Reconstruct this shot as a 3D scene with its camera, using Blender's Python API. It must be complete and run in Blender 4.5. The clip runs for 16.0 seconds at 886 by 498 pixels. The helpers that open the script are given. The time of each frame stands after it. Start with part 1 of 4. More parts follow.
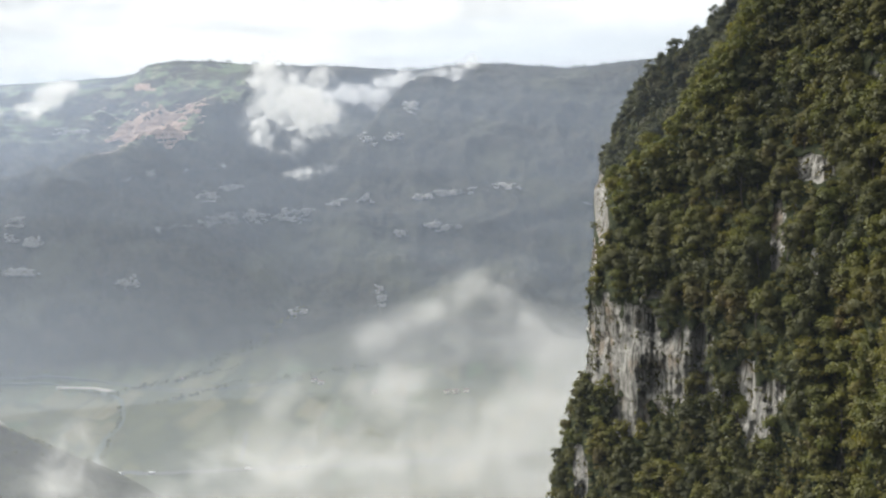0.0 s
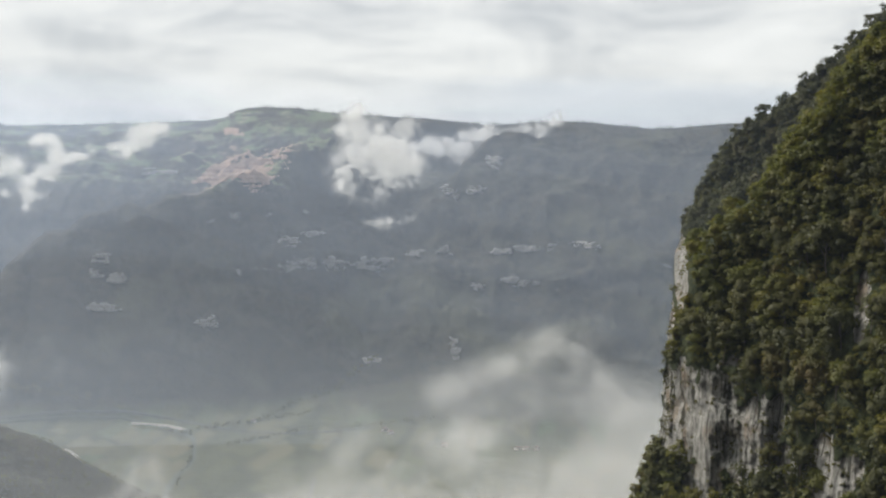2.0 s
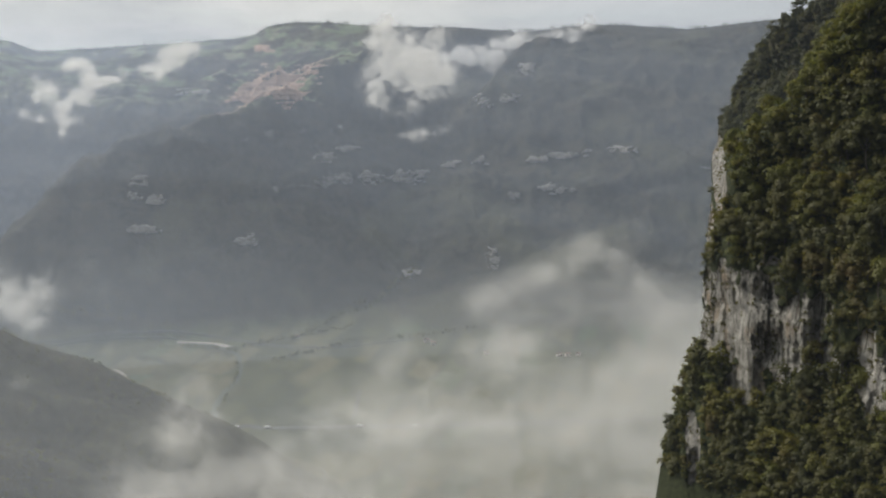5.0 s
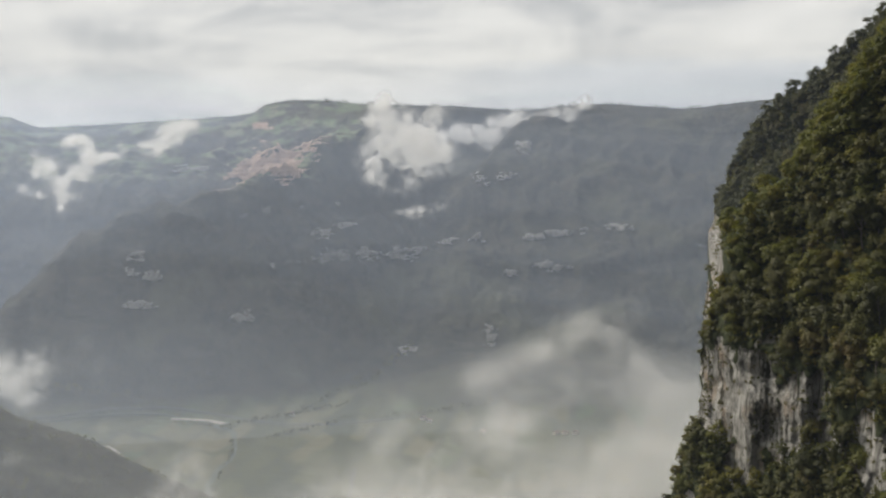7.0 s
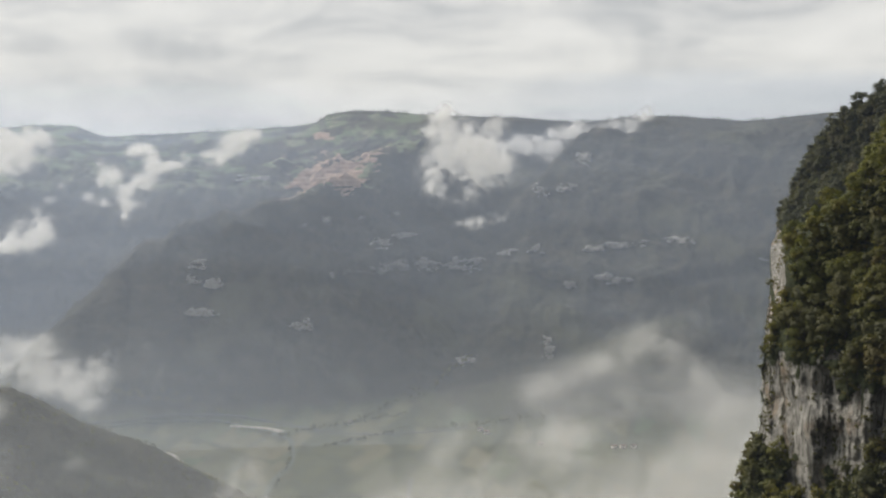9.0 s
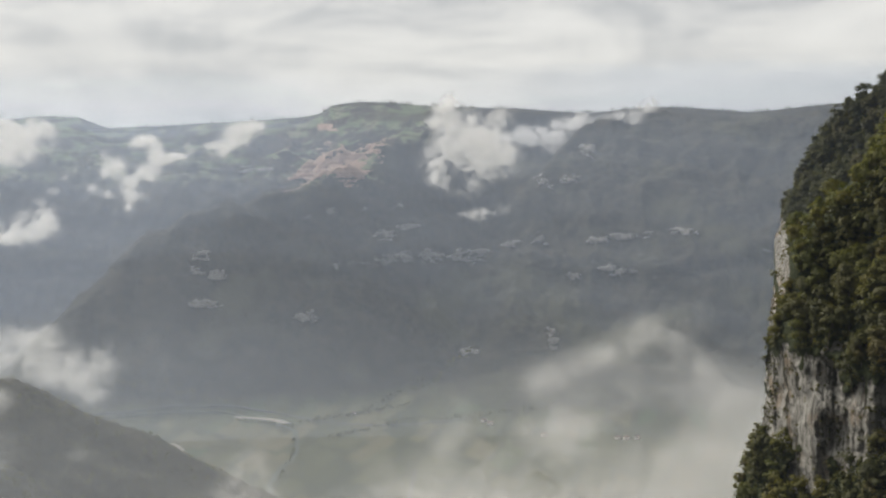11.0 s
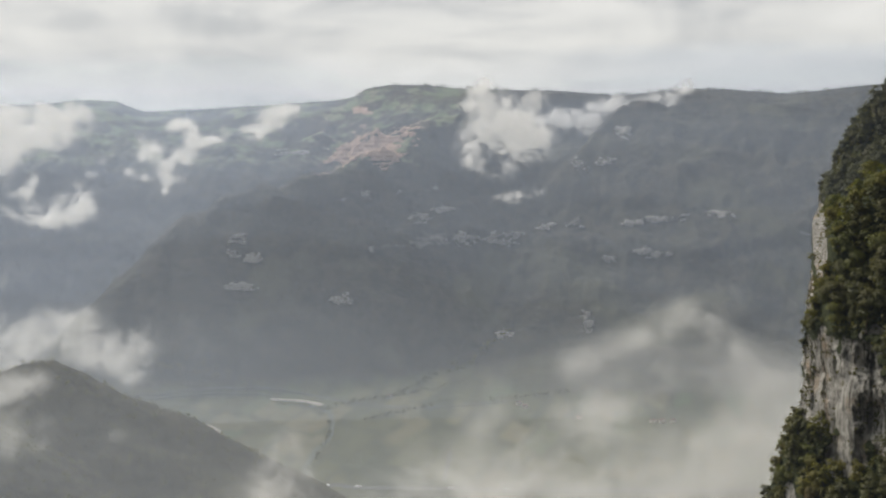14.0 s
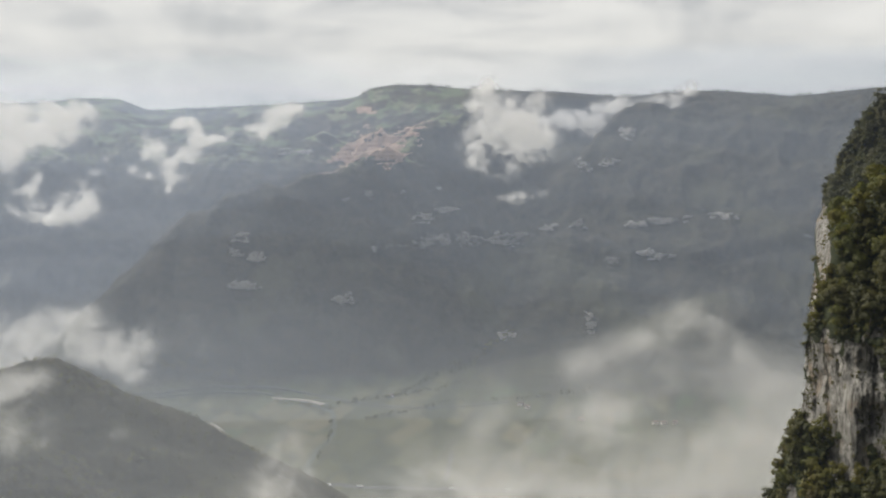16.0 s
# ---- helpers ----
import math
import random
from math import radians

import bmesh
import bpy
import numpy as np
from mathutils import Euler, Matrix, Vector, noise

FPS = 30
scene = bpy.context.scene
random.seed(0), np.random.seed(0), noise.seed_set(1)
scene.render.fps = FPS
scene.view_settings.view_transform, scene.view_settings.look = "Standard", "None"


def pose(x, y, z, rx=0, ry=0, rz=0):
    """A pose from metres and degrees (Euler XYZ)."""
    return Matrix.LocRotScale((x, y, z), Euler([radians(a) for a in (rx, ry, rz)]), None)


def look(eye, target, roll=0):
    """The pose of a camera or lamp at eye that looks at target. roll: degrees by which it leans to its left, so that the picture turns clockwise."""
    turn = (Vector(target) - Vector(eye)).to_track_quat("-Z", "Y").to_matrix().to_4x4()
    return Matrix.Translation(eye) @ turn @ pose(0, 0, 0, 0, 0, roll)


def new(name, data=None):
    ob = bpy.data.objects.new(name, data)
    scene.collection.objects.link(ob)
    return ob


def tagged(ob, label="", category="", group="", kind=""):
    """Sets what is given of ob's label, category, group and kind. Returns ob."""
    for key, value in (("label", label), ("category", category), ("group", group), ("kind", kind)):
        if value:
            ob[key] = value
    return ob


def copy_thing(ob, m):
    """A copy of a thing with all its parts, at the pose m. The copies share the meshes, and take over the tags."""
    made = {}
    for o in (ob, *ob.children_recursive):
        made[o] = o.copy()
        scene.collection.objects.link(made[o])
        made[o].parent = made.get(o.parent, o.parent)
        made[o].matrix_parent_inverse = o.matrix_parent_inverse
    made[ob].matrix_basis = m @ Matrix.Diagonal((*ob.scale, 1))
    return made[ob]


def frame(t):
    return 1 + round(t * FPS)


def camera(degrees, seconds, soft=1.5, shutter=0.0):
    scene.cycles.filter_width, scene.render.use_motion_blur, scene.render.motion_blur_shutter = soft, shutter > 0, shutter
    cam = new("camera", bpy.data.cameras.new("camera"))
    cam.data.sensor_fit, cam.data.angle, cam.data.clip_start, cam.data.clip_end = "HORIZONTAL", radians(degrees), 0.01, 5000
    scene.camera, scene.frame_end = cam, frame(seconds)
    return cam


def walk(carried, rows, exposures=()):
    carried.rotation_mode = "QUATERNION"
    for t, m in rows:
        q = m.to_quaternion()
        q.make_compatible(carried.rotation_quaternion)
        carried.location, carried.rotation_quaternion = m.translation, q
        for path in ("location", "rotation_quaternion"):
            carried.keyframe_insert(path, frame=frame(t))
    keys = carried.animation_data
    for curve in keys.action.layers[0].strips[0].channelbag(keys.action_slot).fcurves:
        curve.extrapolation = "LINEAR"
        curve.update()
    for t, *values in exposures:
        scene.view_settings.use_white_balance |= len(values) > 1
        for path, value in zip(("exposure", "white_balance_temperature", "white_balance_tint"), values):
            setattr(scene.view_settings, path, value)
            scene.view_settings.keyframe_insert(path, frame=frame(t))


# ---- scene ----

# The camera stands on a terrace 650 m above the valley floor (z = 0) and turns where it is.
EYE = 650.0
cam = camera(39.2, 16.0, soft=2.2)


def view(yaw, pitch, roll):
    """Yaw to the left of north (+y), pitch up, roll, in degrees."""
    return pose(0, 0, EYE, 0, 0, yaw) @ pose(0, 0, 0, 90 + pitch) @ pose(0, 0, 0, 0, 0, roll)


TURNS = [
    (0.0, 0.09, -6.49, -0.96), (0.5, -0.27, -4.70, 0.08), (1.0, 0.86, -4.56, 0.0), (1.5, 2.45, -4.22, 1.30),
    (2.0, 3.69, -4.03, 1.43), (2.5, 4.64, -4.41, 1.56), (3.0, 5.18, -6.36, 0.88), (3.2, 5.31, -7.19, 0.37),
    (5.3, 5.32, -8.15, -0.86), (5.5, 5.13, -7.42, -0.76), (6.0, 4.83, -5.75, -0.49), (6.5, 5.03, -4.83, -0.42),
    (7.0, 5.19, -4.61, -0.54), (7.5, 5.58, -4.57, -0.55), (8.0, 6.39, -3.50, 0.42), (8.5, 7.58, -3.82, 0.05),
    (9.0, 7.91, -4.09, -0.18), (11.5, 8.14, -4.59, -0.17), (12.0, 8.16, -4.74, -0.12), (12.5, 8.16, -4.86, -0.14),
    (13.0, 9.10, -4.83, -0.20), (13.5, 9.98, -5.32, -0.55), (14.0, 9.70, -5.27, -0.37), (14.5, 9.70, -5.29, -0.42),
    (15.0, 9.75, -5.29, -0.38), (15.5, 10.02, -5.42, -0.32), (16.0, 9.84, -5.26, 0.0)]
EXPOSURES = [(0.0, 0.58, 6300, 9), (1.0, 0.42, 6300, 9), (2.0, 0.21, 6400, 9), (3.0, -0.03, 6500, 9), (5.3, -0.10, 6550, 9), (7.0, 0.02, 6600, 10), (9.0, 0.02, 6600, 10), (16.0, 0.01, 6600, 10)]
walk(cam, [(t, view(a, b, c)) for t, a, b, c in TURNS], EXPOSURES)
scene.cycles.transparent_max_bounces = 96

# ---- world and sun ----
SUN_EL, SUN_AZ = radians(42), radians(-58)
world = bpy.data.worlds.new("sky")
scene.world = world
world.use_nodes = True


def wire(tree, node, name, value):
    """Set an input of a node: a socket to link, or a value."""
    if isinstance(value, bpy.types.NodeSocket):
        tree.links.new(value, node.inputs[name])
    else:
        node.inputs[name].default_value = value


def node(tree, kind, props=(), **inputs):
    n = tree.nodes.new(kind)
    for key, value in dict(props).items():
        setattr(n, key, value)
    for key, value in inputs.items():
        wire(tree, n, key.replace("_", " "), value)
    return n


def calc(tree, op, a, b=0.0, c=0.0):
    n = tree.nodes.new("ShaderNodeMath")
    n.operation = op
    for i, value in enumerate((a, b, c)):
        wire(tree, n, i, value)
    return n.outputs[0]


def blend(tree, fac, a, b, op="MIX"):
    n = tree.nodes.new("ShaderNodeMix")
    n.data_type, n.blend_type = "RGBA", op
    for i, value in ((0, fac), (6, a), (7, b)):
        wire(tree, n, i, (*value, 1) if isinstance(value, tuple) and len(value) == 3 else value)
    return n.outputs[2]


def ramp(tree, fac, stops):
    n = tree.nodes.new("ShaderNodeValToRGB")
    wire(tree, n, 0, fac)
    el = n.color_ramp.elements
    while len(el) < len(stops):
        el.new(0.5)
    for e, (at, colour) in zip(el, stops):
        e.position, e.color = at, (*colour, 1)
    return n.outputs[0]


def span(tree, value, a, b, c=0.0, d=1.0):
    n = tree.nodes.new("ShaderNodeMapRange")
    n.interpolation_type = "SMOOTHSTEP"
    for i, v in enumerate((value, a, b, c, d)):
        wire(tree, n, i, v)
    return n.outputs[0]


def grain(tree, where, scale, detail=4.0, rough=0.55, warp=0.0):
    n = node(tree, "ShaderNodeTexNoise", Scale=scale, Detail=detail, Roughness=rough, Distortion=warp)
    wire(tree, n, "Vector", where)
    return n.outputs[0]


def stretched(tree, where, scale, turn=(0, 0, 0)):
    n = node(tree, "ShaderNodeMapping", Scale=scale, Rotation=turn)
    wire(tree, n, "Vector", where)
    return n.outputs[0]


def make_sky():
    tree = world.node_tree
    tree.nodes.clear()
    sky = node(tree, "ShaderNodeTexSky", {"sky_type": "NISHITA", "sun_disc": False, "sun_elevation": SUN_EL, "sun_rotation": SUN_AZ})
    at = node(tree, "ShaderNodeTexCoord").outputs["Generated"]
    # a high overcast: broad sheets, and long streaks near the horizon
    broad = grain(tree, stretched(tree, at, (3.0, 3.0, 8.0)), 2.3, 8, 0.62, 0.5)
    streak = grain(tree, stretched(tree, at, (3.4, 3.4, 26.0)), 2.3, 7, 0.64, 0.4)
    mixed = calc(tree, "ADD", calc(tree, "MULTIPLY", broad, 0.72), calc(tree, "MULTIPLY", streak, 0.28))
    cover = ramp(tree, mixed, [(0.38, (0.55, 0.565, 0.575)), (0.46, (0.67, 0.676, 0.672)), (0.53, (0.765, 0.766, 0.748)), (0.62, (0.84, 0.838, 0.815))])
    # a clearer, bluer strip low down to the east
    way = node(tree, "ShaderNodeSeparateXYZ", Vector=at)
    strip = calc(tree, "MULTIPLY", span(tree, calc(tree, "ADD", way.outputs[2], calc(tree, "MULTIPLY", streak, 0.03)), 0.088, 0.072), span(tree, way.outputs[0], -0.16, 0.06))
    cover = blend(tree, calc(tree, "MULTIPLY", strip, 0.6), cover, (0.60, 0.645, 0.70))
    clear = blend(tree, 1.0, sky.outputs[0], (0.09, 0.09, 0.09), "MULTIPLY")
    whole = blend(tree, 0.94, clear, cover)
    back = node(tree, "ShaderNodeBackground", Color=whole, Strength=1.0)
    out = node(tree, "ShaderNodeOutputWorld")
    tree.links.new(back.outputs[0], out.inputs[0])


make_sky()
sun = new("sun", bpy.data.lights.new("sun", "SUN"))
sun.data.energy, sun.data.angle, sun.data.color = 4.2, radians(20), (1.0, 0.95, 0.86)
sun.matrix_world = look((math.sin(SUN_AZ) * math.cos(SUN_EL), math.cos(SUN_AZ) * math.cos(SUN_EL), math.sin(SUN_EL)), (0, 0, 0))

# ---- noise in arrays ----
TABLE = np.random.default_rng(7).random(65536)


def value_noise(x, y, z=0.0):
    """Smooth noise in -1..1 over arrays."""
    x, y, z = np.broadcast_arrays(np.asarray(x, float), np.asarray(y, float), np.asarray(z, float))
    i, j, k = np.floor(x).astype(np.int64), np.floor(y).astype(np.int64), np.floor(z).astype(np.int64)
    u, v, w = x - i, y - j, z - k
    u, v, w = (q * q * q * (q * (q * 6 - 15) + 10) for q in (u, v, w))

    def corner(a, b, c):
        return TABLE[((i + a) * 73856093 ^ (j + b) * 19349663 ^ (k + c) * 83492791) & 65535]

    low = (corner(0, 0, 0) * (1 - u) + corner(1, 0, 0) * u) * (1 - v) + (corner(0, 1, 0) * (1 - u) + corner(1, 1, 0) * u) * v
    if not np.any(w):
        return low * 2 - 1
    high = (corner(0, 0, 1) * (1 - u) + corner(1, 0, 1) * u) * (1 - v) + (corner(0, 1, 1) * (1 - u) + corner(1, 1, 1) * u) * v
    return (low * (1 - w) + high * w) * 2 - 1


def fractal(x, y, z=0.0, octaves=4, gain=0.5):
    total, size = 0.0, 1.0
    for n in range(octaves):
        total = total + size * value_noise(x * 2**n + 17.3 * n, y * 2**n - 9.1 * n, np.asarray(z) * 2**n + 0.37)
        size *= gain
    return total


def ridged(x, y, z=0.0, octaves=4):
    total, size = 0.0, 1.0
    for n in range(octaves):
        total = total + size * (1 - 2 * np.abs(value_noise(x * 2**n + 5.7 * n, y * 2**n + 3.3 * n, np.asarray(z) * 2**n + 0.41)))
        size *= 0.5
    return total


def ease(a, b, x):
    q = np.clip((x - a) / (b - a), 0, 1)
    return q * q * (3 - 2 * q)


def polar(az, r, z):
    """East, north and height of a bearing in degrees right of north, a distance and a height."""
    a = np.radians(az)
    return np.stack(np.broadcast_arrays(r * np.sin(a), r * np.cos(a), z), -1)


def sheet(name, points, material, uniform=True, keep=None):
    """A smooth mesh over a grid of points, rows by columns."""
    rows, cols = points.shape[:2]
    mesh = bpy.data.meshes.new(name)
    n = np.arange(rows * cols).reshape(rows, cols)
    quads = np.stack([n[:-1, :-1], n[:-1, 1:], n[1:, 1:], n[1:, :-1]], -1).reshape(-1, 4)
    if keep is not None:
        quads = quads[keep.ravel()[quads].any(1)]
    fill(mesh, points.reshape(-1, 3), quads)
    if material:
        mesh.materials.append(material)
    mesh.polygons.foreach_set("use_smooth", np.full(len(mesh.polygons), uniform))
    return mesh


def fill(mesh, points, faces):
    size = faces.shape[1]
    mesh.vertices.add(len(points))
    mesh.vertices.foreach_set("co", np.ascontiguousarray(points, dtype=np.float32).ravel())
    mesh.loops.add(faces.size)
    mesh.loops.foreach_set("vertex_index", np.ascontiguousarray(faces, dtype=np.int32).ravel())
    mesh.polygons.add(len(faces))
    mesh.polygons.foreach_set("loop_start", np.arange(0, faces.size, size, dtype=np.int32))
    mesh.update(calc_edges=True)
    mesh.validate()


def written(mesh, name, values):
    mesh.attributes.new(name, "FLOAT", "POINT").data.foreach_set("value", np.ascontiguousarray(values, dtype=np.float32).ravel())


# ---- materials ----
def material(name):
    m = bpy.data.materials.new(name)
    m.use_nodes = True
    m.node_tree.nodes.clear()
    return m, m.node_tree


def finish(tree, colour, rough=0.9, height=None, depth=1.0, spec=0.2):
    b = node(tree, "ShaderNodeBsdfPrincipled", Roughness=rough)
    wire(tree, b, "Base Color", (*colour, 1) if isinstance(colour, tuple) else colour)
    b.inputs["Specular IOR Level"].default_value = spec
    if height is not None:
        bump = node(tree, "ShaderNodeBump", Height=height, Distance=depth, Strength=1.0)
        tree.links.new(bump.outputs[0], b.inputs["Normal"])
    out = node(tree, "ShaderNodeOutputMaterial")
    tree.links.new(b.outputs[0], out.inputs[0])


def spot(tree):
    return node(tree, "ShaderNodeNewGeometry").outputs["Position"]


def land_material():
    m, t = material("valley_and_mountain_land")
    at = spot(t)
    geo = node(t, "ShaderNodeNewGeometry")
    xyz = node(t, "ShaderNodeSeparateXYZ", Vector=geo.outputs["Normal"])
    high = node(t, "ShaderNodeSeparateXYZ", Vector=at)
    steep = calc(t, "SUBTRACT", 1.0, xyz.outputs[2])
    # woods
    fine, mid, wide = grain(t, at, 0.09, 4, 0.7), grain(t, at, 0.018, 4), grain(t, at, 0.0035, 4)
    wood = ramp(t, fine, [(0.3, (0.020, 0.021, 0.017)), (0.5, (0.036, 0.035, 0.027)), (0.72, (0.060, 0.056, 0.040))])
    wood = blend(t, span(t, mid, 0.45, 0.7, 0, 0.5), wood, (0.062, 0.054, 0.036))
    wood = blend(t, span(t, wide, 0.5, 0.62, 0, 0.75), wood, blend(t, fine, (0.042, 0.046, 0.028), (0.095, 0.090, 0.060)))
    # fields on the floor and meadows on the plateau: parcels with their own tint
    bent = stretched(t, at, (0.019, 0.0060, 0.003), (0, 0, 0.35))
    warped = node(t, "ShaderNodeVectorMath", {"operation": "ADD"})
    wire(t, warped, 0, bent)
    wire(t, warped, 1, node(t, "ShaderNodeTexNoise", Scale=0.0022, Detail=2.0, Vector=at).outputs[1])
    cell = node(t, "ShaderNodeTexVoronoi", {"feature": "F1", "distance": "CHEBYCHEV"}, Scale=1.0, Vector=warped.outputs[0])
    one = node(t, "ShaderNodeSeparateColor", Color=cell.outputs["Color"]).outputs[0]
    field = ramp(t, one, [(0.0, (0.056, 0.060, 0.033)), (0.3, (0.077, 0.079, 0.041)), (0.5, (0.088, 0.088, 0.046)), (0.72, (0.124, 0.112, 0.064)), (0.86, (0.094, 0.094, 0.055)), (1.0, (0.066, 0.086, 0.040))])
    field = blend(t, span(t, cell.outputs["Distance"], 0.40, 0.52, 0, 0.5), field, (0.040, 0.046, 0.026))
    field = blend(t, span(t, fine, 0.5, 0.75, 0, 0.4), field, (0.06, 0.075, 0.035))
    floor_part = span(t, calc(t, "ADD", high.outputs[2], calc(t, "MULTIPLY", mid, 60.0)), 45.0, 85.0, 1.0, 0.0)
    gentle = calc(t, "MULTIPLY", span(t, steep, 0.10, 0.26, 1.0, 0.0), span(t, high.outputs[2], 520.0, 600.0))
    gentle = calc(t, "MULTIPLY", gentle, span(t, high.outputs[0], -380.0, -720.0))
    gentle = calc(t, "MULTIPLY", gentle, span(t, grain(t, at, 0.011, 5, 0.62), 0.46, 0.57))
    pasture = ramp(t, one, [(0.0, (0.090, 0.112, 0.060)), (0.45, (0.130, 0.155, 0.082)), (0.8, (0.175, 0.178, 0.112)), (1.0, (0.105, 0.142, 0.066))])
    colour = blend(t, gentle, blend(t, floor_part, wood, field), pasture)
    # bare limestone where it is too steep for trees
    broken = calc(t, "ADD", steep, calc(t, "MULTIPLY", calc(t, "SUBTRACT", grain(t, stretched(t, at, (1, 1, 2.5)), 0.03, 5, 0.65), 0.5), 0.7))
    bare = span(t, broken, 0.56, 0.70, 0.0, 0.5)
    stone = ramp(t, grain(t, stretched(t, at, (1, 1, 0.4)), 0.08, 5, 0.7), [(0.3, (0.16, 0.155, 0.145)), (0.7, (0.42, 0.40, 0.37))])
    colour = blend(t, bare, colour, stone)
    finish(t, colour, 0.95, calc(t, "ADD", fine, calc(t, "MULTIPLY", mid, 2.0)), 4.0)
    return m


def limestone_material(name, light, dark, rust):
    m, t = material(name)
    at = spot(t)
    tall = stretched(t, at, (1, 1, 0.22))
    streaks, patches, speck = grain(t, tall, 0.55, 6, 0.65, 0.6), grain(t, at, 0.14, 4), grain(t, at, 2.2, 5, 0.7)
    c = ramp(t, streaks, [(0.30, dark), (0.46, tuple(0.55 * a + 0.45 * b for a, b in zip(light, dark))), (0.62, light)])
    c = blend(t, span(t, patches, 0.52, 0.68, 0, 0.55), c, rust)
    c = blend(t, span(t, speck, 0.52, 0.66, 0, 0.5), c, tuple(0.5 * a for a in dark))
    cracks = node(t, "ShaderNodeTexVoronoi", {"feature": "DISTANCE_TO_EDGE"}, Scale=0.45, Vector=tall)
    c = blend(t, span(t, cracks.outputs[0], 0.0, 0.06, 0.65, 0.0), c, tuple(0.35 * a for a in dark))
    finish(t, c, 0.9, calc(t, "ADD", streaks, calc(t, "MULTIPLY", speck, 0.35)), 0.9)
    return m


def cliff_material():
    """Limestone where the face is bare; undergrowth, earth and moss elsewhere."""
    m, t = material("cliff_limestone_and_undergrowth")
    at = spot(t)
    tall = stretched(t, at, (1, 1, 0.32))
    streaks, patches, speck = grain(t, tall, 0.32, 7, 0.72), grain(t, at, 0.11, 4), grain(t, at, 1.3, 6, 0.75)
    c = ramp(t, streaks, [(0.34, (0.07, 0.066, 0.058)), (0.42, (0.22, 0.21, 0.19)), (0.50, (0.36, 0.345, 0.315)), (0.62, (0.54, 0.52, 0.48))])
    c = blend(t, span(t, patches, 0.54, 0.70, 0, 0.6), c, (0.30, 0.20, 0.115))
    c = blend(t, span(t, grain(t, at, 0.2, 5, 0.6), 0.52, 0.68, 0, 0.55), c, (0.17, 0.17, 0.175))
    c = blend(t, span(t, speck, 0.54, 0.66, 0, 0.5), c, (0.10, 0.095, 0.075))
    c = blend(t, span(t, grain(t, tall, 0.8, 7, 0.75), 0.55, 0.61, 0, 0.85), c, (0.035, 0.034, 0.028))
    clefts = grain(t, stretched(t, at, (1, 1, 0.10)), 0.42, 5, 0.6, 0.3)
    c = blend(t, span(t, clefts, 0.54, 0.60, 0, 0.85), c, (0.045, 0.044, 0.032))
    moss = ramp(t, grain(t, at, 0.9, 5, 0.7), [(0.3, (0.018, 0.022, 0.010)), (0.55, (0.045, 0.055, 0.020)), (0.75, (0.085, 0.080, 0.035))])
    bare = node(t, "ShaderNodeAttribute", {"attribute_name": "bare"}).outputs["Fac"]
    edge = calc(t, "ADD", bare, calc(t, "MULTIPLY", calc(t, "SUBTRACT", grain(t, at, 0.7, 5, 0.7), 0.5), 0.9))
    colour = blend(t, span(t, edge, 0.42, 0.58), moss, c)
    finish(t, colour, 0.92, calc(t, "ADD", streaks, calc(t, "MULTIPLY", speck, 0.5)), 2.2)
    return m


def leaf_material(name, stops, deep):
    m, t = material(name)
    at = spot(t)
    own = node(t, "ShaderNodeObjectInfo").outputs["Random"]
    isle = node(t, "ShaderNodeNewGeometry").outputs["Random Per Island"]
    own = calc(t, "FRACT", calc(t, "ADD", own, node(t, "ShaderNodeAttribute", {"attribute_name": "tint"}).outputs["Fac"]))
    tree_tint = calc(t, "ADD", calc(t, "MULTIPLY", grain(t, at, 0.06, 3, 0.65), 0.70), calc(t, "MULTIPLY", own, 0.24))
    c = ramp(t, tree_tint, stops)
    c = blend(t, calc(t, "MULTIPLY", isle, 0.2), c, deep)
    c = blend(t, span(t, isle, 0.88, 1.0, 0, 0.4), c, tuple(2.2 * q for q in deep))
    front = node(t, "ShaderNodeBsdfDiffuse", Color=c)
    thin = node(t, "ShaderNodeBsdfTranslucent", Color=blend(t, 1.0, c, (1.0, 1.0, 0.6), "MULTIPLY"))
    gloss = node(t, "ShaderNodeBsdfGlossy", Roughness=0.5, Color=(0.5, 0.5, 0.5, 1))
    a = node(t, "ShaderNodeMixShader", Fac=0.48)
    t.links.new(front.outputs[0], a.inputs[1])
    t.links.new(thin.outputs[0], a.inputs[2])
    b = node(t, "ShaderNodeMixShader", Fac=0.03)
    t.links.new(a.outputs[0], b.inputs[1])
    t.links.new(gloss.outputs[0], b.inputs[2])
    out = node(t, "ShaderNodeOutputMaterial")
    t.links.new(b.outputs[0], out.inputs[0])
    return m


def plain_material(name, colour, rough=0.8, size=1.0, spread=0.3, metal=0.0):
    m, t = material(name)
    n = grain(t, spot(t), size, 5, 0.65)
    c = blend(t, n, tuple(a * (1 - spread) for a in colour), tuple(min(1, a * (1 + spread)) for a in colour))
    finish(t, c, rough, n, 0.02)
    return m


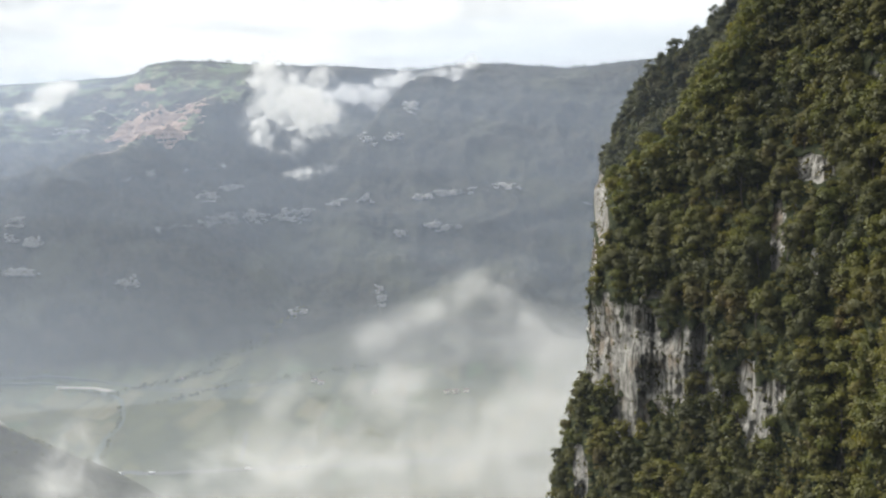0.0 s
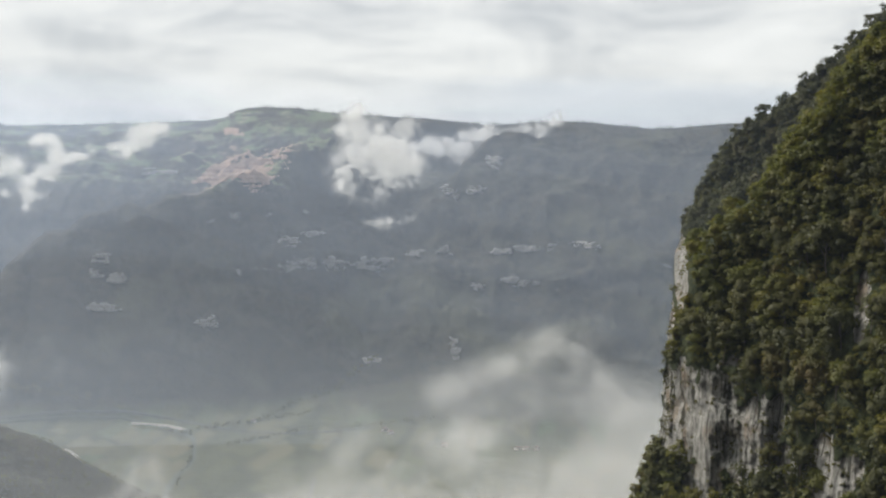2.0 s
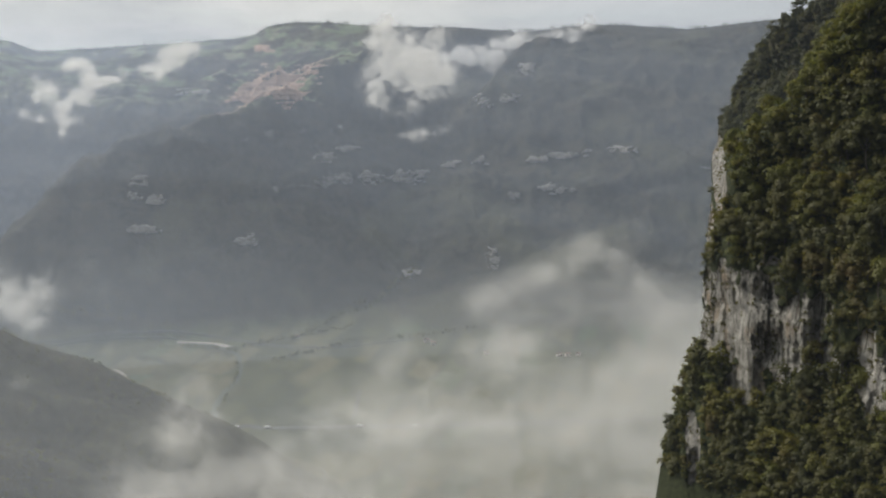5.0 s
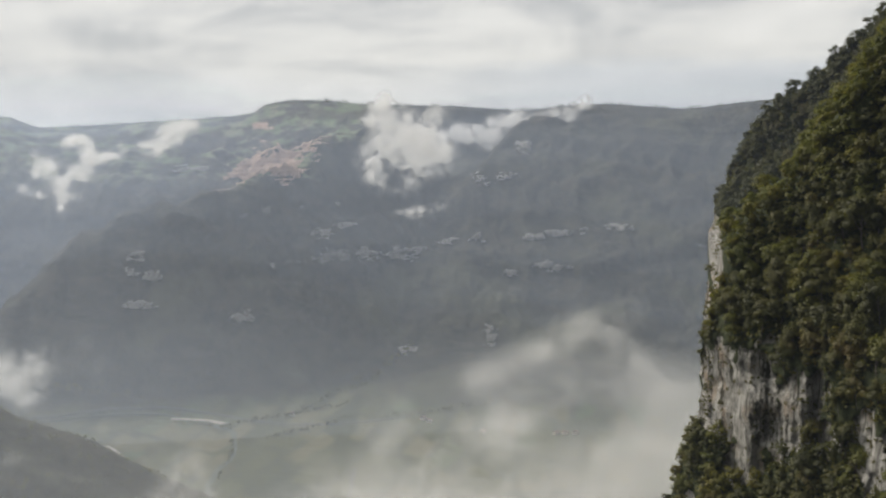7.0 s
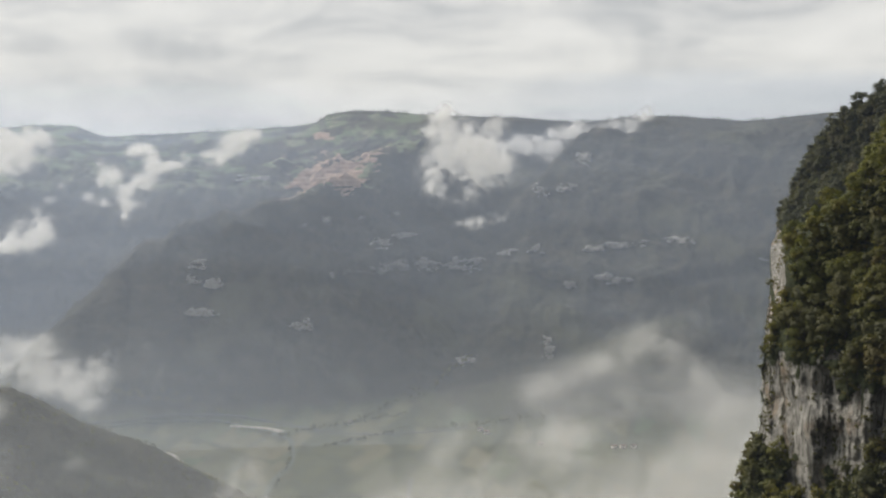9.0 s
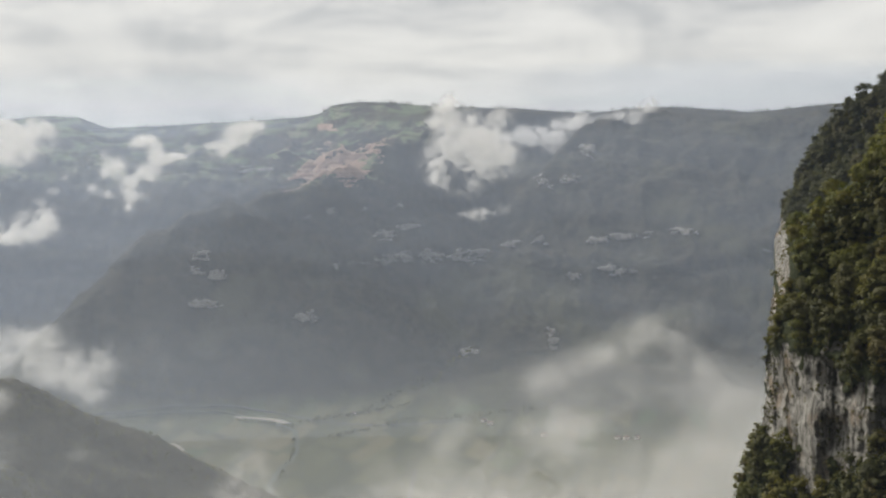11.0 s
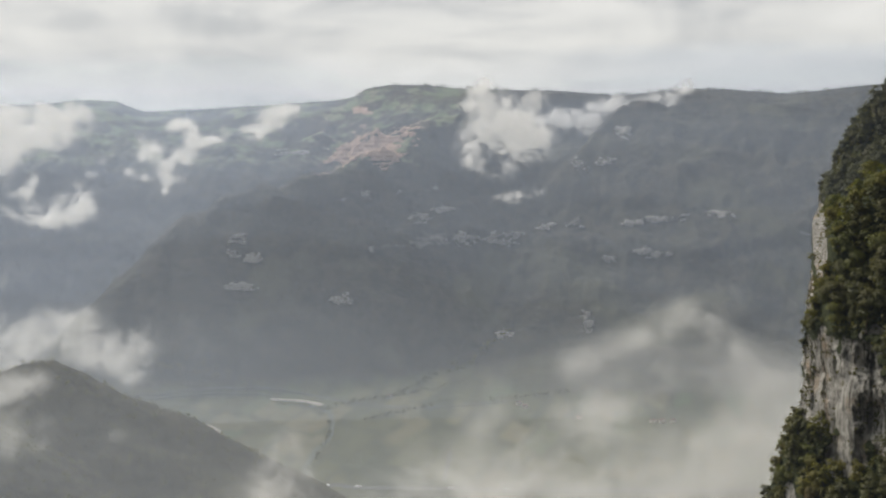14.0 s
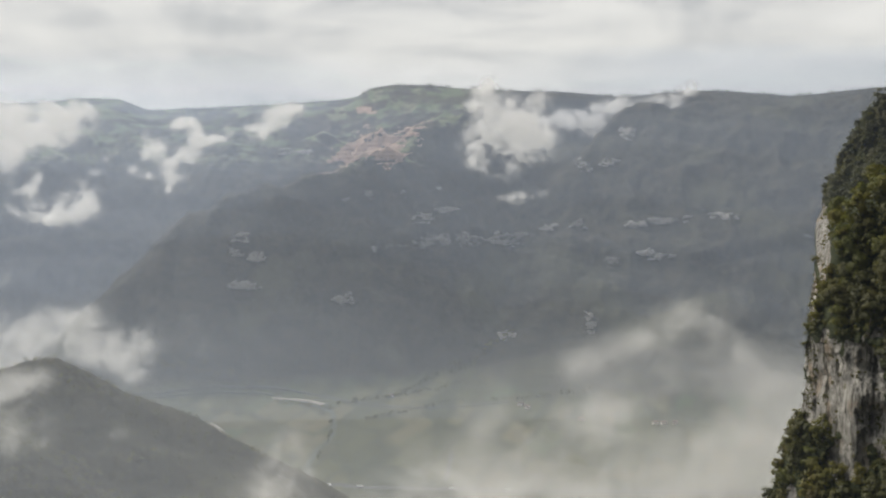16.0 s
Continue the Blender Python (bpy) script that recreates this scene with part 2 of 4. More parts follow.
def vapour_material(name, colour, scale, ragged, low, high, most, rough=0.58, fine=6):
    """Thin water vapour that scatters light both ways; its cover follows the sheet's own density, broken by noise."""
    m, t = material(name)
    at = spot(t)
    dense = node(t, "ShaderNodeAttribute", {"attribute_name": "thickness"}).outputs["Fac"]
    n = calc(t, "ADD", calc(t, "MULTIPLY", grain(t, stretched(t, at, (1, 1, 1.2)), scale, fine, rough, 0.7), 0.72), calc(t, "MULTIPLY", grain(t, at, scale * 0.4, 4, 0.5, 0.5), 0.28))
    worked = calc(t, "MINIMUM", calc(t, "MULTIPLY", dense, 2.2), 1.0)
    body = calc(t, "ADD", dense, calc(t, "MULTIPLY", calc(t, "MULTIPLY", calc(t, "SUBTRACT", n, 0.5), ragged), worked))
    cover = calc(t, "MULTIPLY", span(t, body, low, high), most)
    front = node(t, "ShaderNodeBsdfDiffuse", Color=(*colour, 1))
    thin = node(t, "ShaderNodeBsdfTranslucent", Color=(*colour, 1))
    both = node(t, "ShaderNodeMixShader", Fac=0.5)
    t.links.new(front.outputs[0], both.inputs[1])
    t.links.new(thin.outputs[0], both.inputs[2])
    clear = node(t, "ShaderNodeBsdfTransparent")
    mix = node(t, "ShaderNodeMixShader", Fac=cover)
    t.links.new(clear.outputs[0], mix.inputs[1])
    t.links.new(both.outputs[0], mix.inputs[2])
    out = node(t, "ShaderNodeOutputMaterial")
    t.links.new(mix.outputs[0], out.inputs[0])
    return m


LAND = land_material()
CLIFF = cliff_material()
LEAF = leaf_material("dark_broadleaf_foliage", [(0.28, (0.055, 0.059, 0.022)), (0.42, (0.081, 0.083, 0.024)), (0.56, (0.111, 0.104, 0.026)), (0.68, (0.139, 0.106, 0.031)), (0.82, (0.154, 0.081, 0.032))], (0.055, 0.057, 0.021))
# yellowing leaves, brightened as well for the sunlit look of the front crest
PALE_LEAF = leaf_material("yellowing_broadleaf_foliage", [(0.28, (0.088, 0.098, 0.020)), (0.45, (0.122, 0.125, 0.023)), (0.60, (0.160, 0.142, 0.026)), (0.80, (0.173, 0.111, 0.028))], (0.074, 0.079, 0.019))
# the rear spur's shade, put into a darker, greyer leaf colour
SHADE_LEAF = leaf_material("shade_tinted_foliage", [(0.28, (0.051, 0.057, 0.030)), (0.45, (0.070, 0.074, 0.035)), (0.62, (0.092, 0.089, 0.039)), (0.80, (0.115, 0.082, 0.039))], (0.051, 0.052, 0.026))
BARK = plain_material("grey_bark", (0.11, 0.095, 0.08), 0.9, 3.0, 0.4)
ROCK = limestone_material("pale_limestone", (0.34, 0.325, 0.30), (0.10, 0.10, 0.09), (0.20, 0.18, 0.13))
RED_ROCK = limestone_material("red_quarried_stone", (0.50, 0.35, 0.27), (0.18, 0.12, 0.085), (0.20, 0.16, 0.10))

# ---- the land: valley floor, far massif, near hill, the slope below the terrace ----
RIDGE_AZ = [-60, -29.3, -27.6, -25.8, -24.3, -23.1, -20.9, -18.7, -16.4, -14.6, -13.6, -13.2, -12.0, -10.5, -8.5, -6.8, -4.3, -1.5, 0.0, 1.5, 3.3, 5.7, 7.6, 9.6, 30]
RIDGE_EL = [1.3, 1.34, 1.38, 1.59, 1.55, 1.09, 1.17, 1.31, 1.44, 1.57, 1.75, 2.09, 2.27, 2.22, 2.07, 2.01, 1.93, 1.69, 1.86, 1.98, 1.91, 1.69, 1.85, 2.02, 2.1]
SPURS = [  # crest lines: bearing, elevation angle, distance; and how steeply the sides fall
    ([(-8.5, 1.19, 4100), (-10.5, 0.6, 3980), (-12.0, -0.9, 3800), (-14.6, -1.75, 3650), (-17.7, -2.45, 3580), (-20.5, -3.3, 3530), (-22.5, -5.0, 3450), (-24.3, -6.6, 3370), (-26.1, -9.0, 3300)], 1.0),
    ([(1.5, 1.80, 4480), (-1.5, 1.23, 4350), (-3.1, -0.04, 4180), (-3.7, -1.6, 3980), (-4.2, -4.7, 3700), (-5.2, -8.3, 3420)], 0.9),
    ([(1.5, 1.80, 4480), (4.0, 0.2, 4300), (5.8, -1.5, 4150), (7.5, -3.5, 3900)], 0.9),
    ([(-18.7, 0.85, 4550), (-20.9, 0.08, 4450), (-23.5, -1.55, 4250), (-26.4, -4.0, 3980), (-29.5, -5.7, 3800), (-36, -8, 3600)], 0.8),
    ([(-50, -6.5, 1450), (-36.3, -8.4, 1650), (-29.7, -10.1, 1750), (-28.0, -10.04, 1780), (-27.1, -10.27, 1800), (-24.9, -11.7, 1850), (-22.5, -13.1, 1900), (-18.9, -15.4, 1960), (-16.5, -18.2, 2010)], 0.62)]


def tent(x, y, crest, fall):
    """The height of a spur over points of the plan."""
    line = np.array([[*polar(a, r, EYE + r * math.tan(radians(e)))] for a, e, r in crest])
    best = np.full(x.shape, -1e4)
    for p, q in zip(line[:-1], line[1:]):
        d = q[:2] - p[:2]
        s = np.clip(((x - p[0]) * d[0] + (y - p[1]) * d[1]) / (d @ d), 0, 1)
        away = np.hypot(x - p[0] - s * d[0], y - p[1] - s * d[1])
        best = np.maximum(best, p[2] + s * (q[2] - p[2]) - fall * (np.sqrt(away**2 + 30**2) - 30))
    return best


def land_height(az, r):
    az, r = np.broadcast_arrays(np.asarray(az, float), np.asarray(r, float))
    a = np.radians(az)
    x, y = r * np.sin(a), r * np.cos(a)
    foot = np.interp(az, [-60, -25, -15, -11, -7, -3, 6, 30], [3150, 3360, 3340, 3250, 3240, 3260, 3260, 3200])
    foot = foot + 60 * fractal(x / 400, y / 400, 0, 3)
    rim = np.interp(az, [-60, -30, -18, -14, -10, -8, 30], [4150, 4200, 4250, 4250, 4300, 4400, 4450])
    ridge_z = EYE + 4750 * np.tan(np.radians(np.interp(az, RIDGE_AZ, RIDGE_EL)))
    rim_z = EYE + rim * np.tan(np.radians(np.interp(az, [-60, -30, -18, -14, -11, -8, -4, 30], [-0.4, -0.5, -0.55, -0.4, 0.6, 1.4, 1.3, 1.4])))
    s = np.clip((r - foot) / (rim - foot), 0, 1)
    fan = 95 * ease(2700, 3300, r) * np.exp(-((az + 1) / 8.5) ** 2)
    slope = rim_z * (0.55 * s + 0.45 * ease(0, 1, s)) + fan * (1 - s)
    top = np.clip((r - rim) / (4750 - rim), 0, 1)
    z = np.where(r > rim, rim_z + (ridge_z - rim_z) * top**0.8, slope)
    body = ease(0.02, 0.15, s) * (1 - 0.9 * ease(0.1, 0.9, top))
    for crest, fall in SPURS[:4]:
        h = tent(x, y, crest, fall)
        z = np.where(r < 4740, np.logaddexp(z / 14, h / 14) * 14, z)
    # the deep gully behind the second spur
    edge = np.interp(r, [3980, 4180, 4350, 4480], [-3.7, -3.1, -1.5, 1.5])
    z = z - 150 * ease(-8.4, -7.2, az) * ease(edge + 0.42, edge - 0.5, az) * ease(4010, 4150, r) * ease(4690, 4500, r)
    # gullies, shoulders and two belts of crags
    z = z + body * (34 * fractal(x / 420, y / 420, 0, 4) + 16 * ridged(x / 150, y / 150, 0, 3) - 8)
    for level, jump in ((150, 12), (330, 26), (470, 16)):
        lv = level + 45 * value_noise(x / 600, y / 600)
        z = z + body * jump * (ease(lv - 14, lv + 14, z) - ease(lv - 70, lv + 70, z))
    z = z + body * (4.5 * value_noise(x / 14, y / 14) + 5 * value_noise(x / 37, y / 37)) + ease(0.3, 0.9, top) * 2.5 * value_noise(x / 22, y / 22)
    hill = tent(x, y, *SPURS[4])
    hill = hill + 14 * fractal(x / 130, y / 130, 0, 4) + 1.6 * value_noise(x / 7, y / 7)
    z = np.where(r < 2600, np.maximum(z, hill), z)
    z = np.where(r > 4750, ridge_z - 0.10 * (r - 4750), z)
    # the slope on which the camera stands; the mountain goes on behind it
    behind = ease(75, 115, np.abs(az))
    near = 648.4 - r * 1.05 + 6 * ease(40, 300, r) * fractal(x / 60, y / 60, 0, 3)
    z = np.where(r < 1500, np.maximum(z * ease(600, 1500, r), near), z)
    back = 648.4 + np.minimum(r * 0.55, 420) + 20 * ease(40, 300, r) * fractal(x / 200, y / 200, 0, 3) - 0.05 * r
    return np.maximum(z * (1 - behind) + back * behind, -400)


def meet(az, el, start=1250.0):
    """Where the way at this bearing and elevation angle meets the land."""
    r = np.arange(start, 4760.0, 4.0)
    under = land_height(np.full(r.shape, az), r) > EYE + r * math.tan(radians(el))
    d = r[np.argmax(under)] if under.any() else 4700.0
    return Vector(polar(az, d, EYE + d * math.tan(radians(el)))), float(d)


def make_land():
    az = np.concatenate([np.arange(-180, -34, 2.0), np.arange(-34, 13, 0.095), np.arange(13, 179, 2.0), [180.0]])
    r = np.concatenate([[0.0, 1.5], np.arange(4, 60, 8.0), np.arange(60, 1300, 40.0), np.arange(1300, 2100, 9.0), np.arange(2100, 3100, 16.0), np.arange(3100, 4800, 9.5), [4900, 5300, 6500, 9000, 16000]])
    grid_az, grid_r = np.meshgrid(az, r)
    z = land_height(grid_az, grid_r)
    tagged(new("ground", sheet("ground", polar(grid_az, grid_r, z), LAND)), "wooded limestone massif, farmed valley floor and scrubby near hill", "terrain", kind="structure")


make_land()

# ---- the cliff beside the terrace ----
NOSE_EL = [-30, -17.8, -15.8, -14.5, -13.2, -11.7, -9.6, -8.1, -5.5, -2.9, -1.1, 0.4, 1.65, 2.4, 4.5, 9.0, 16]
NOSE_AZ = [3.0, 4.9, 5.3, 5.7, 6.15, 6.62, 6.62, 6.75, 6.9, 7.15, 7.85, 8.55, 9.7, 11.0, 13.15, 17.8, 26]
CREST_EL = [-7.5, -6.3, -5.0, -3.7, -1.4, 0.84, 4.5, 10]
CREST_AZ = [6.2, 7.0, 7.63, 8.65, 10.66, 12.14, 14.8, 19]
BARE = [  # bare faces: bearing and elevation of the middle, half width, half height, lean of the axis
    (7.5, -11.0, 1.1, 2.4, 0.0), (8.9, -11.8, 1.2, 2.9, -0.1), (10.6, -11.9, 1.3, 2.0, -0.35), (8.5, -14.0, 0.8, 1.3, -0.2),
    (13.6, -12.5, 0.5, 1.2, -0.3), (14.5, -13.6, 0.75, 1.5, -0.45), (15.06, -5.9, 0.32, 1.6, -0.03), (16.65, -7.3, 0.18, 0.75, 0.0),
    (16.6, -2.9, 0.9, 0.6, 0.0), (19.05, 1.1, 0.25, 0.6, 0.0), (17.9, -16.4, 0.22, 0.8, 0.0), (17.6, -4.6, 0.16, 0.6, 0.0),
    (7.2, -4.6, 0.30, 1.7, 0.05), (6.8, -7.3, 0.22, 1.5, 0.0), (6.2, -17.0, 0.34, 1.6, 0.0), (12.1, -13.0, 0.5, 0.8, 0.0)]


def cliff_lean(z):
    return np.where(z < 566, (z - 566) * 0.75, np.where(z < 600, (z - 566) * 0.06, 2.0 + (z - 600) * 0.58))


def cliff_base(az, z):
    return np.maximum(332 - 7.0 * (az - 7), 120) + cliff_lean(z)


def cliff_nose(z):
    """The bearing at which the face turns away, by height."""
    az = np.full(np.shape(z), 7.0)
    for _ in range(5):
        far = 108 * ease(-6.0, -3.0, np.degrees(np.arctan((z - EYE) / 340)))
        az = np.interp(np.degrees(np.arctan((z - EYE) / (cliff_base(az, z) + far))), NOSE_EL, NOSE_AZ)
    # blocks and notches along the corner
    return az + 0.05 * np.round(2 * value_noise(z / 6, 3.3)) + 0.06 * value_noise(z / 1.7, 7.7)


def bare_mask(az, el):
    best = np.zeros(np.broadcast(az, el).shape)
    for a, e, wa, we, lean in BARE:
        d = ((az - a - lean * (e - el)) / wa) ** 2 + ((el - e) / we) ** 2 + 0.45 * fractal(az * 3.1, el * 1.4, 2.0, 3)
        best = np.maximum(best, ease(1.5, 0.55, d + 0.35 * value_noise(az * 2.2, el * 2.2)))
    return best


def cliff_point(az, z):
    """Distance of the face at a bearing and height, and how bare it is."""
    r = cliff_base(az, z)
    el = np.degrees(np.arctan((z - EYE) / r))
    crest = np.interp(el, CREST_EL, CREST_AZ)
    behind = crest - az + 0.35 * fractal(az * 0.5, z / 12, 4.4, 3)
    r = r + (108 * ease(-0.15, 0.8, behind) - 6 * ease(-2.2, -0.3, behind) * ease(0.3, -0.1, behind)) * ease(-7.0, -5.0, el)
    nose = cliff_nose(z)
    r = r + 10 * (1 - np.clip((az - nose) / 1.3, 0, 1)) ** 2
    el = np.degrees(np.arctan((z - EYE) / r))
    bare = bare_mask(az, el)
    x = np.radians(az) * 290
    r = r + 3.6 * fractal(x / 17, z / 20, 0.3, 3) + 4.5 * value_noise(x / 13, z / 60, 3.3) + 3.0 * bare
    slab = 3.4 * np.round(3 * fractal(x / 5.0, z / 45, 6.6, 2)) / 3 + 1.0 * np.round(2 * fractal(x / 12, z / 5.0, 1.9, 2)) / 2
    flute = slab + 1.0 * ridged(x / 5.0, z / 34, 2.2, 3) + 0.7 * np.sign(value_noise(x / 2.2, z / 9, 8.1)) * np.abs(value_noise(x / 2.2, z / 9, 8.1)) ** 0.5 + 0.5 * fractal(x / 1.3, z / 2.6, 5.5, 3)
    return r - flute * (0.25 + 0.75 * bare), bare


def make_cliff():
    z = np.concatenate([np.arange(380, 540, 8.0), np.arange(540, 726, 0.38), np.arange(726, 800, 4.0)])
    s = np.concatenate([np.arange(0, 13.6, 0.075), np.arange(13.6, 60, 1.5)])
    gs, gz = np.meshgrid(s, z)
    nose = cliff_nose(gz)
    az = nose + gs
    r, bare = cliff_point(az, gz)
    r = np.maximum(r, 40)
    # behind the nose the wall runs away from the terrace
    back = np.concatenate([np.linspace(230, 12, 14), [8, 5, 3, 1.5, 0.6]])
    gb, zb = np.meshgrid(back, z)
    nb = cliff_nose(zb)
    rb, bb = cliff_point(nb, zb)
    rb = np.maximum(rb, 40) + gb
    seen = np.interp(np.degrees(np.arctan((zb - EYE) / rb)), NOSE_EL, NOSE_AZ)
    ab = np.maximum(nb, seen) + 0.004 * gb + 0.05 * ease(4, 12, gb) * (1 + fractal(gb / 3, zb / 4, 0, 2))
    points = np.concatenate([polar(ab, rb, zb), polar(az, r, gz)], 1)
    lid = points[-1:].copy()
    lid[..., 2] += 6
    lid[..., :2] *= 1.6
    points = np.concatenate([points, lid], 0)
    cover = np.concatenate([np.concatenate([bb, bare], 1), np.zeros((1, points.shape[1]))], 0)
    mesh = sheet("cliff", points, CLIFF)
    written(mesh, "bare", cover)
    tagged(new("cliff", mesh), "steep wooded limestone cliff with bare grey faces", "cliff", kind="structure")


make_cliff()


# ---- trees on the cliff ----
def leaf_cloud(rng, height, spread, leaves, size):
    """Leaf clumps of one crown: points and triangles, and the limb tips they sit on."""
    tips = []
    for _ in range(rng.integers(11, 17) if leaves > 200 else 7):
        a, q = rng.uniform(0, 2 * np.pi), rng.uniform(0.15, 1) ** 0.6
        h = rng.uniform(0.32, 1.0)
        wide = spread * (1.05 - 0.75 * abs(h - 0.5) ** 1.3) * q * 0.8
        tips.append((wide * np.cos(a), wide * np.sin(a), height * h))
    tips = np.array(tips)
    which = rng.integers(0, len(tips), leaves)
    way = rng.normal(size=(leaves, 3))
    way /= np.linalg.norm(way, axis=1)[:, None]
    way[:, 2] = np.where(way[:, 2] < -0.3, -way[:, 2], way[:, 2])
    ball = spread * rng.uniform(0.40, 0.72, len(tips))[which]
    mid = tips[which] + way * (ball * rng.uniform(0.05, 1.0, leaves) ** 0.6)[:, None] * (1, 1, 0.8)
    out = (mid - (0, 0, 0.5 * height)) / (spread, spread, 0.5 * height)
    normal = 0.7 * out + 0.75 * way + rng.normal(scale=0.30, size=(leaves, 3)) + (0, 0, 0.3)
    normal /= np.linalg.norm(normal, axis=1)[:, None]
    side = np.cross(normal, rng.normal(size=(leaves, 3)))
    side /= np.linalg.norm(side, axis=1)[:, None]
    along = np.cross(normal, side)
    big = (size * rng.uniform(0.6, 1.4, leaves))[:, None]
    fold = normal * big * 0.22
    quad = np.stack([mid - along * big * 0.75, mid + side * big * 0.5 - fold, mid + along * big * 0.75, mid - side * big * 0.5 - fold], 1)
    faces = (np.arange(leaves)[:, None, None] * 4 + np.array([[0, 1, 2], [0, 2, 3]])).reshape(-1, 3)
    return quad.reshape(-1, 3), faces, tips


def wood_frame(tips, height, thick):
    """A tapered, bent trunk with a limb to each tip."""
    points, faces = [], []

    def tube(path, radii, sides=5):
        start = sum(len(p) for p in points)
        for (x, y, z), q in zip(path, radii):
            points.append([(x + q * math.cos(k * 2 * math.pi / sides), y + q * math.sin(k * 2 * math.pi / sides), z) for k in range(sides)])
        for i in range(len(path) - 1):
            for k in range(sides):
                a, b = start + i * sides + k, start + i * sides + (k + 1) % sides
                faces.append((a, b, b + sides))
                faces.append((a, b + sides, a + sides))

    bend = [(0, 0, -0.6), (0.04 * height, 0.02 * height, 0.25 * height), (0.02 * height, 0.05 * height, 0.55 * height), (0, 0, 0.9 * height)]
    tube(bend, [thick * 1.25, thick, thick * 0.6, thick * 0.15], 6)
    for x, y, z in tips[:9]:
        root = (0.03 * height, 0.03 * height, max(0.2 * height, z * 0.55))
        half = ((root[0] + x) * 0.5, (root[1] + y) * 0.5, root[2] + (z - root[2]) * 0.4)
        tube([root, half, (x, y, z)], [thick * 0.45, thick * 0.3, thick * 0.1], 4)
    return np.array([p for ring in points for p in ring]), np.array(faces)


def leaf_mesh(name, points, faces, mat):
    mesh = bpy.data.meshes.new(name)
    fill(mesh, points, faces)
    mesh.materials.append(mat)
    return mesh


def make_tree(seed, height, spread, foliage):
    rng = np.random.default_rng(seed)
    q, f, tips = leaf_cloud(rng, height, spread, 1300, 0.37)
    w, wf = wood_frame(tips, height, 0.11)
    tree = new("tree")
    for name, mesh in (("trunk", leaf_mesh("trunk", w, wf, BARK)), ("crown", leaf_mesh("crown", q, f, foliage))):
        new(name, mesh).parent = tree
    return tree


def tree_spots():
    """Places on the cliff that hold a tree: bearing, height, point, at a spacing of a few metres."""
    rng = np.random.default_rng(11)
    spots, cells = [], {}
    z = rng.uniform(541, 722, 9000)
    nose = cliff_nose(z)
    az = nose - 0.0 + rng.uniform(0, 1, 9000) * (21.5 - nose)
    r, bare = cliff_point(az, z)
    xyz = polar(az, r, z)
    above = np.maximum.reduce([cliff_point(az, z + up)[1] for up in (1.5, 3.0, 4.5, 6.0)] + [cliff_point(az + side, z + 2.0)[1] for side in (-0.4, 0.4)])
    for p, b, a, n, up in zip(xyz, bare, az, nose, above):
        if b > 0.30 or (up > 0.4 and rng.uniform() < (0.95 if a > 12.9 or p[2] > 612 else 0.82)):
            continue
        gap = rng.uniform(2.9, 5.3)
        key = tuple(int(c // 5.4) for c in p)
        near = [q for i in (-1, 0, 1) for j in (-1, 0, 1) for k in (-1, 0, 1) for q in cells.get((key[0] + i, key[1] + j, key[2] + k), ())]
        if all((p[0] - q[0]) ** 2 + (p[1] - q[1]) ** 2 + (p[2] - q[2]) ** 2 > gap * gap for q in near):
            cells.setdefault(key, []).append(p)
            spots.append((p, a - n))
    return spots


def yellowing(p):
    """The kind of tree here: 1 is yellowing, low down and in patches, and also paints the lit crest of the front spur;
    2 has the shade of the rear spur put into grey-green leaves.
    """
    az, r = math.degrees(math.atan2(p[0], p[1])), math.hypot(p[0], p[1])
    el = math.degrees(math.atan((p[2] - EYE) / r))
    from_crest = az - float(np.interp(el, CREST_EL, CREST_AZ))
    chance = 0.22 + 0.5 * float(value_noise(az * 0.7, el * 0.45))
    # front crest: mostly the bright leaves, standing in for light on it
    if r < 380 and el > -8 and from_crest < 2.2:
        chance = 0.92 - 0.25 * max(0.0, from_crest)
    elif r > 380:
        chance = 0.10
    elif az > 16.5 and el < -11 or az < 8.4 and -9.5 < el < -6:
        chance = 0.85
    # rear spur: foliage with the shade painted in
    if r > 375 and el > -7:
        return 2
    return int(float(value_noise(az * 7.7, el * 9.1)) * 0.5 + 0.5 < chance)


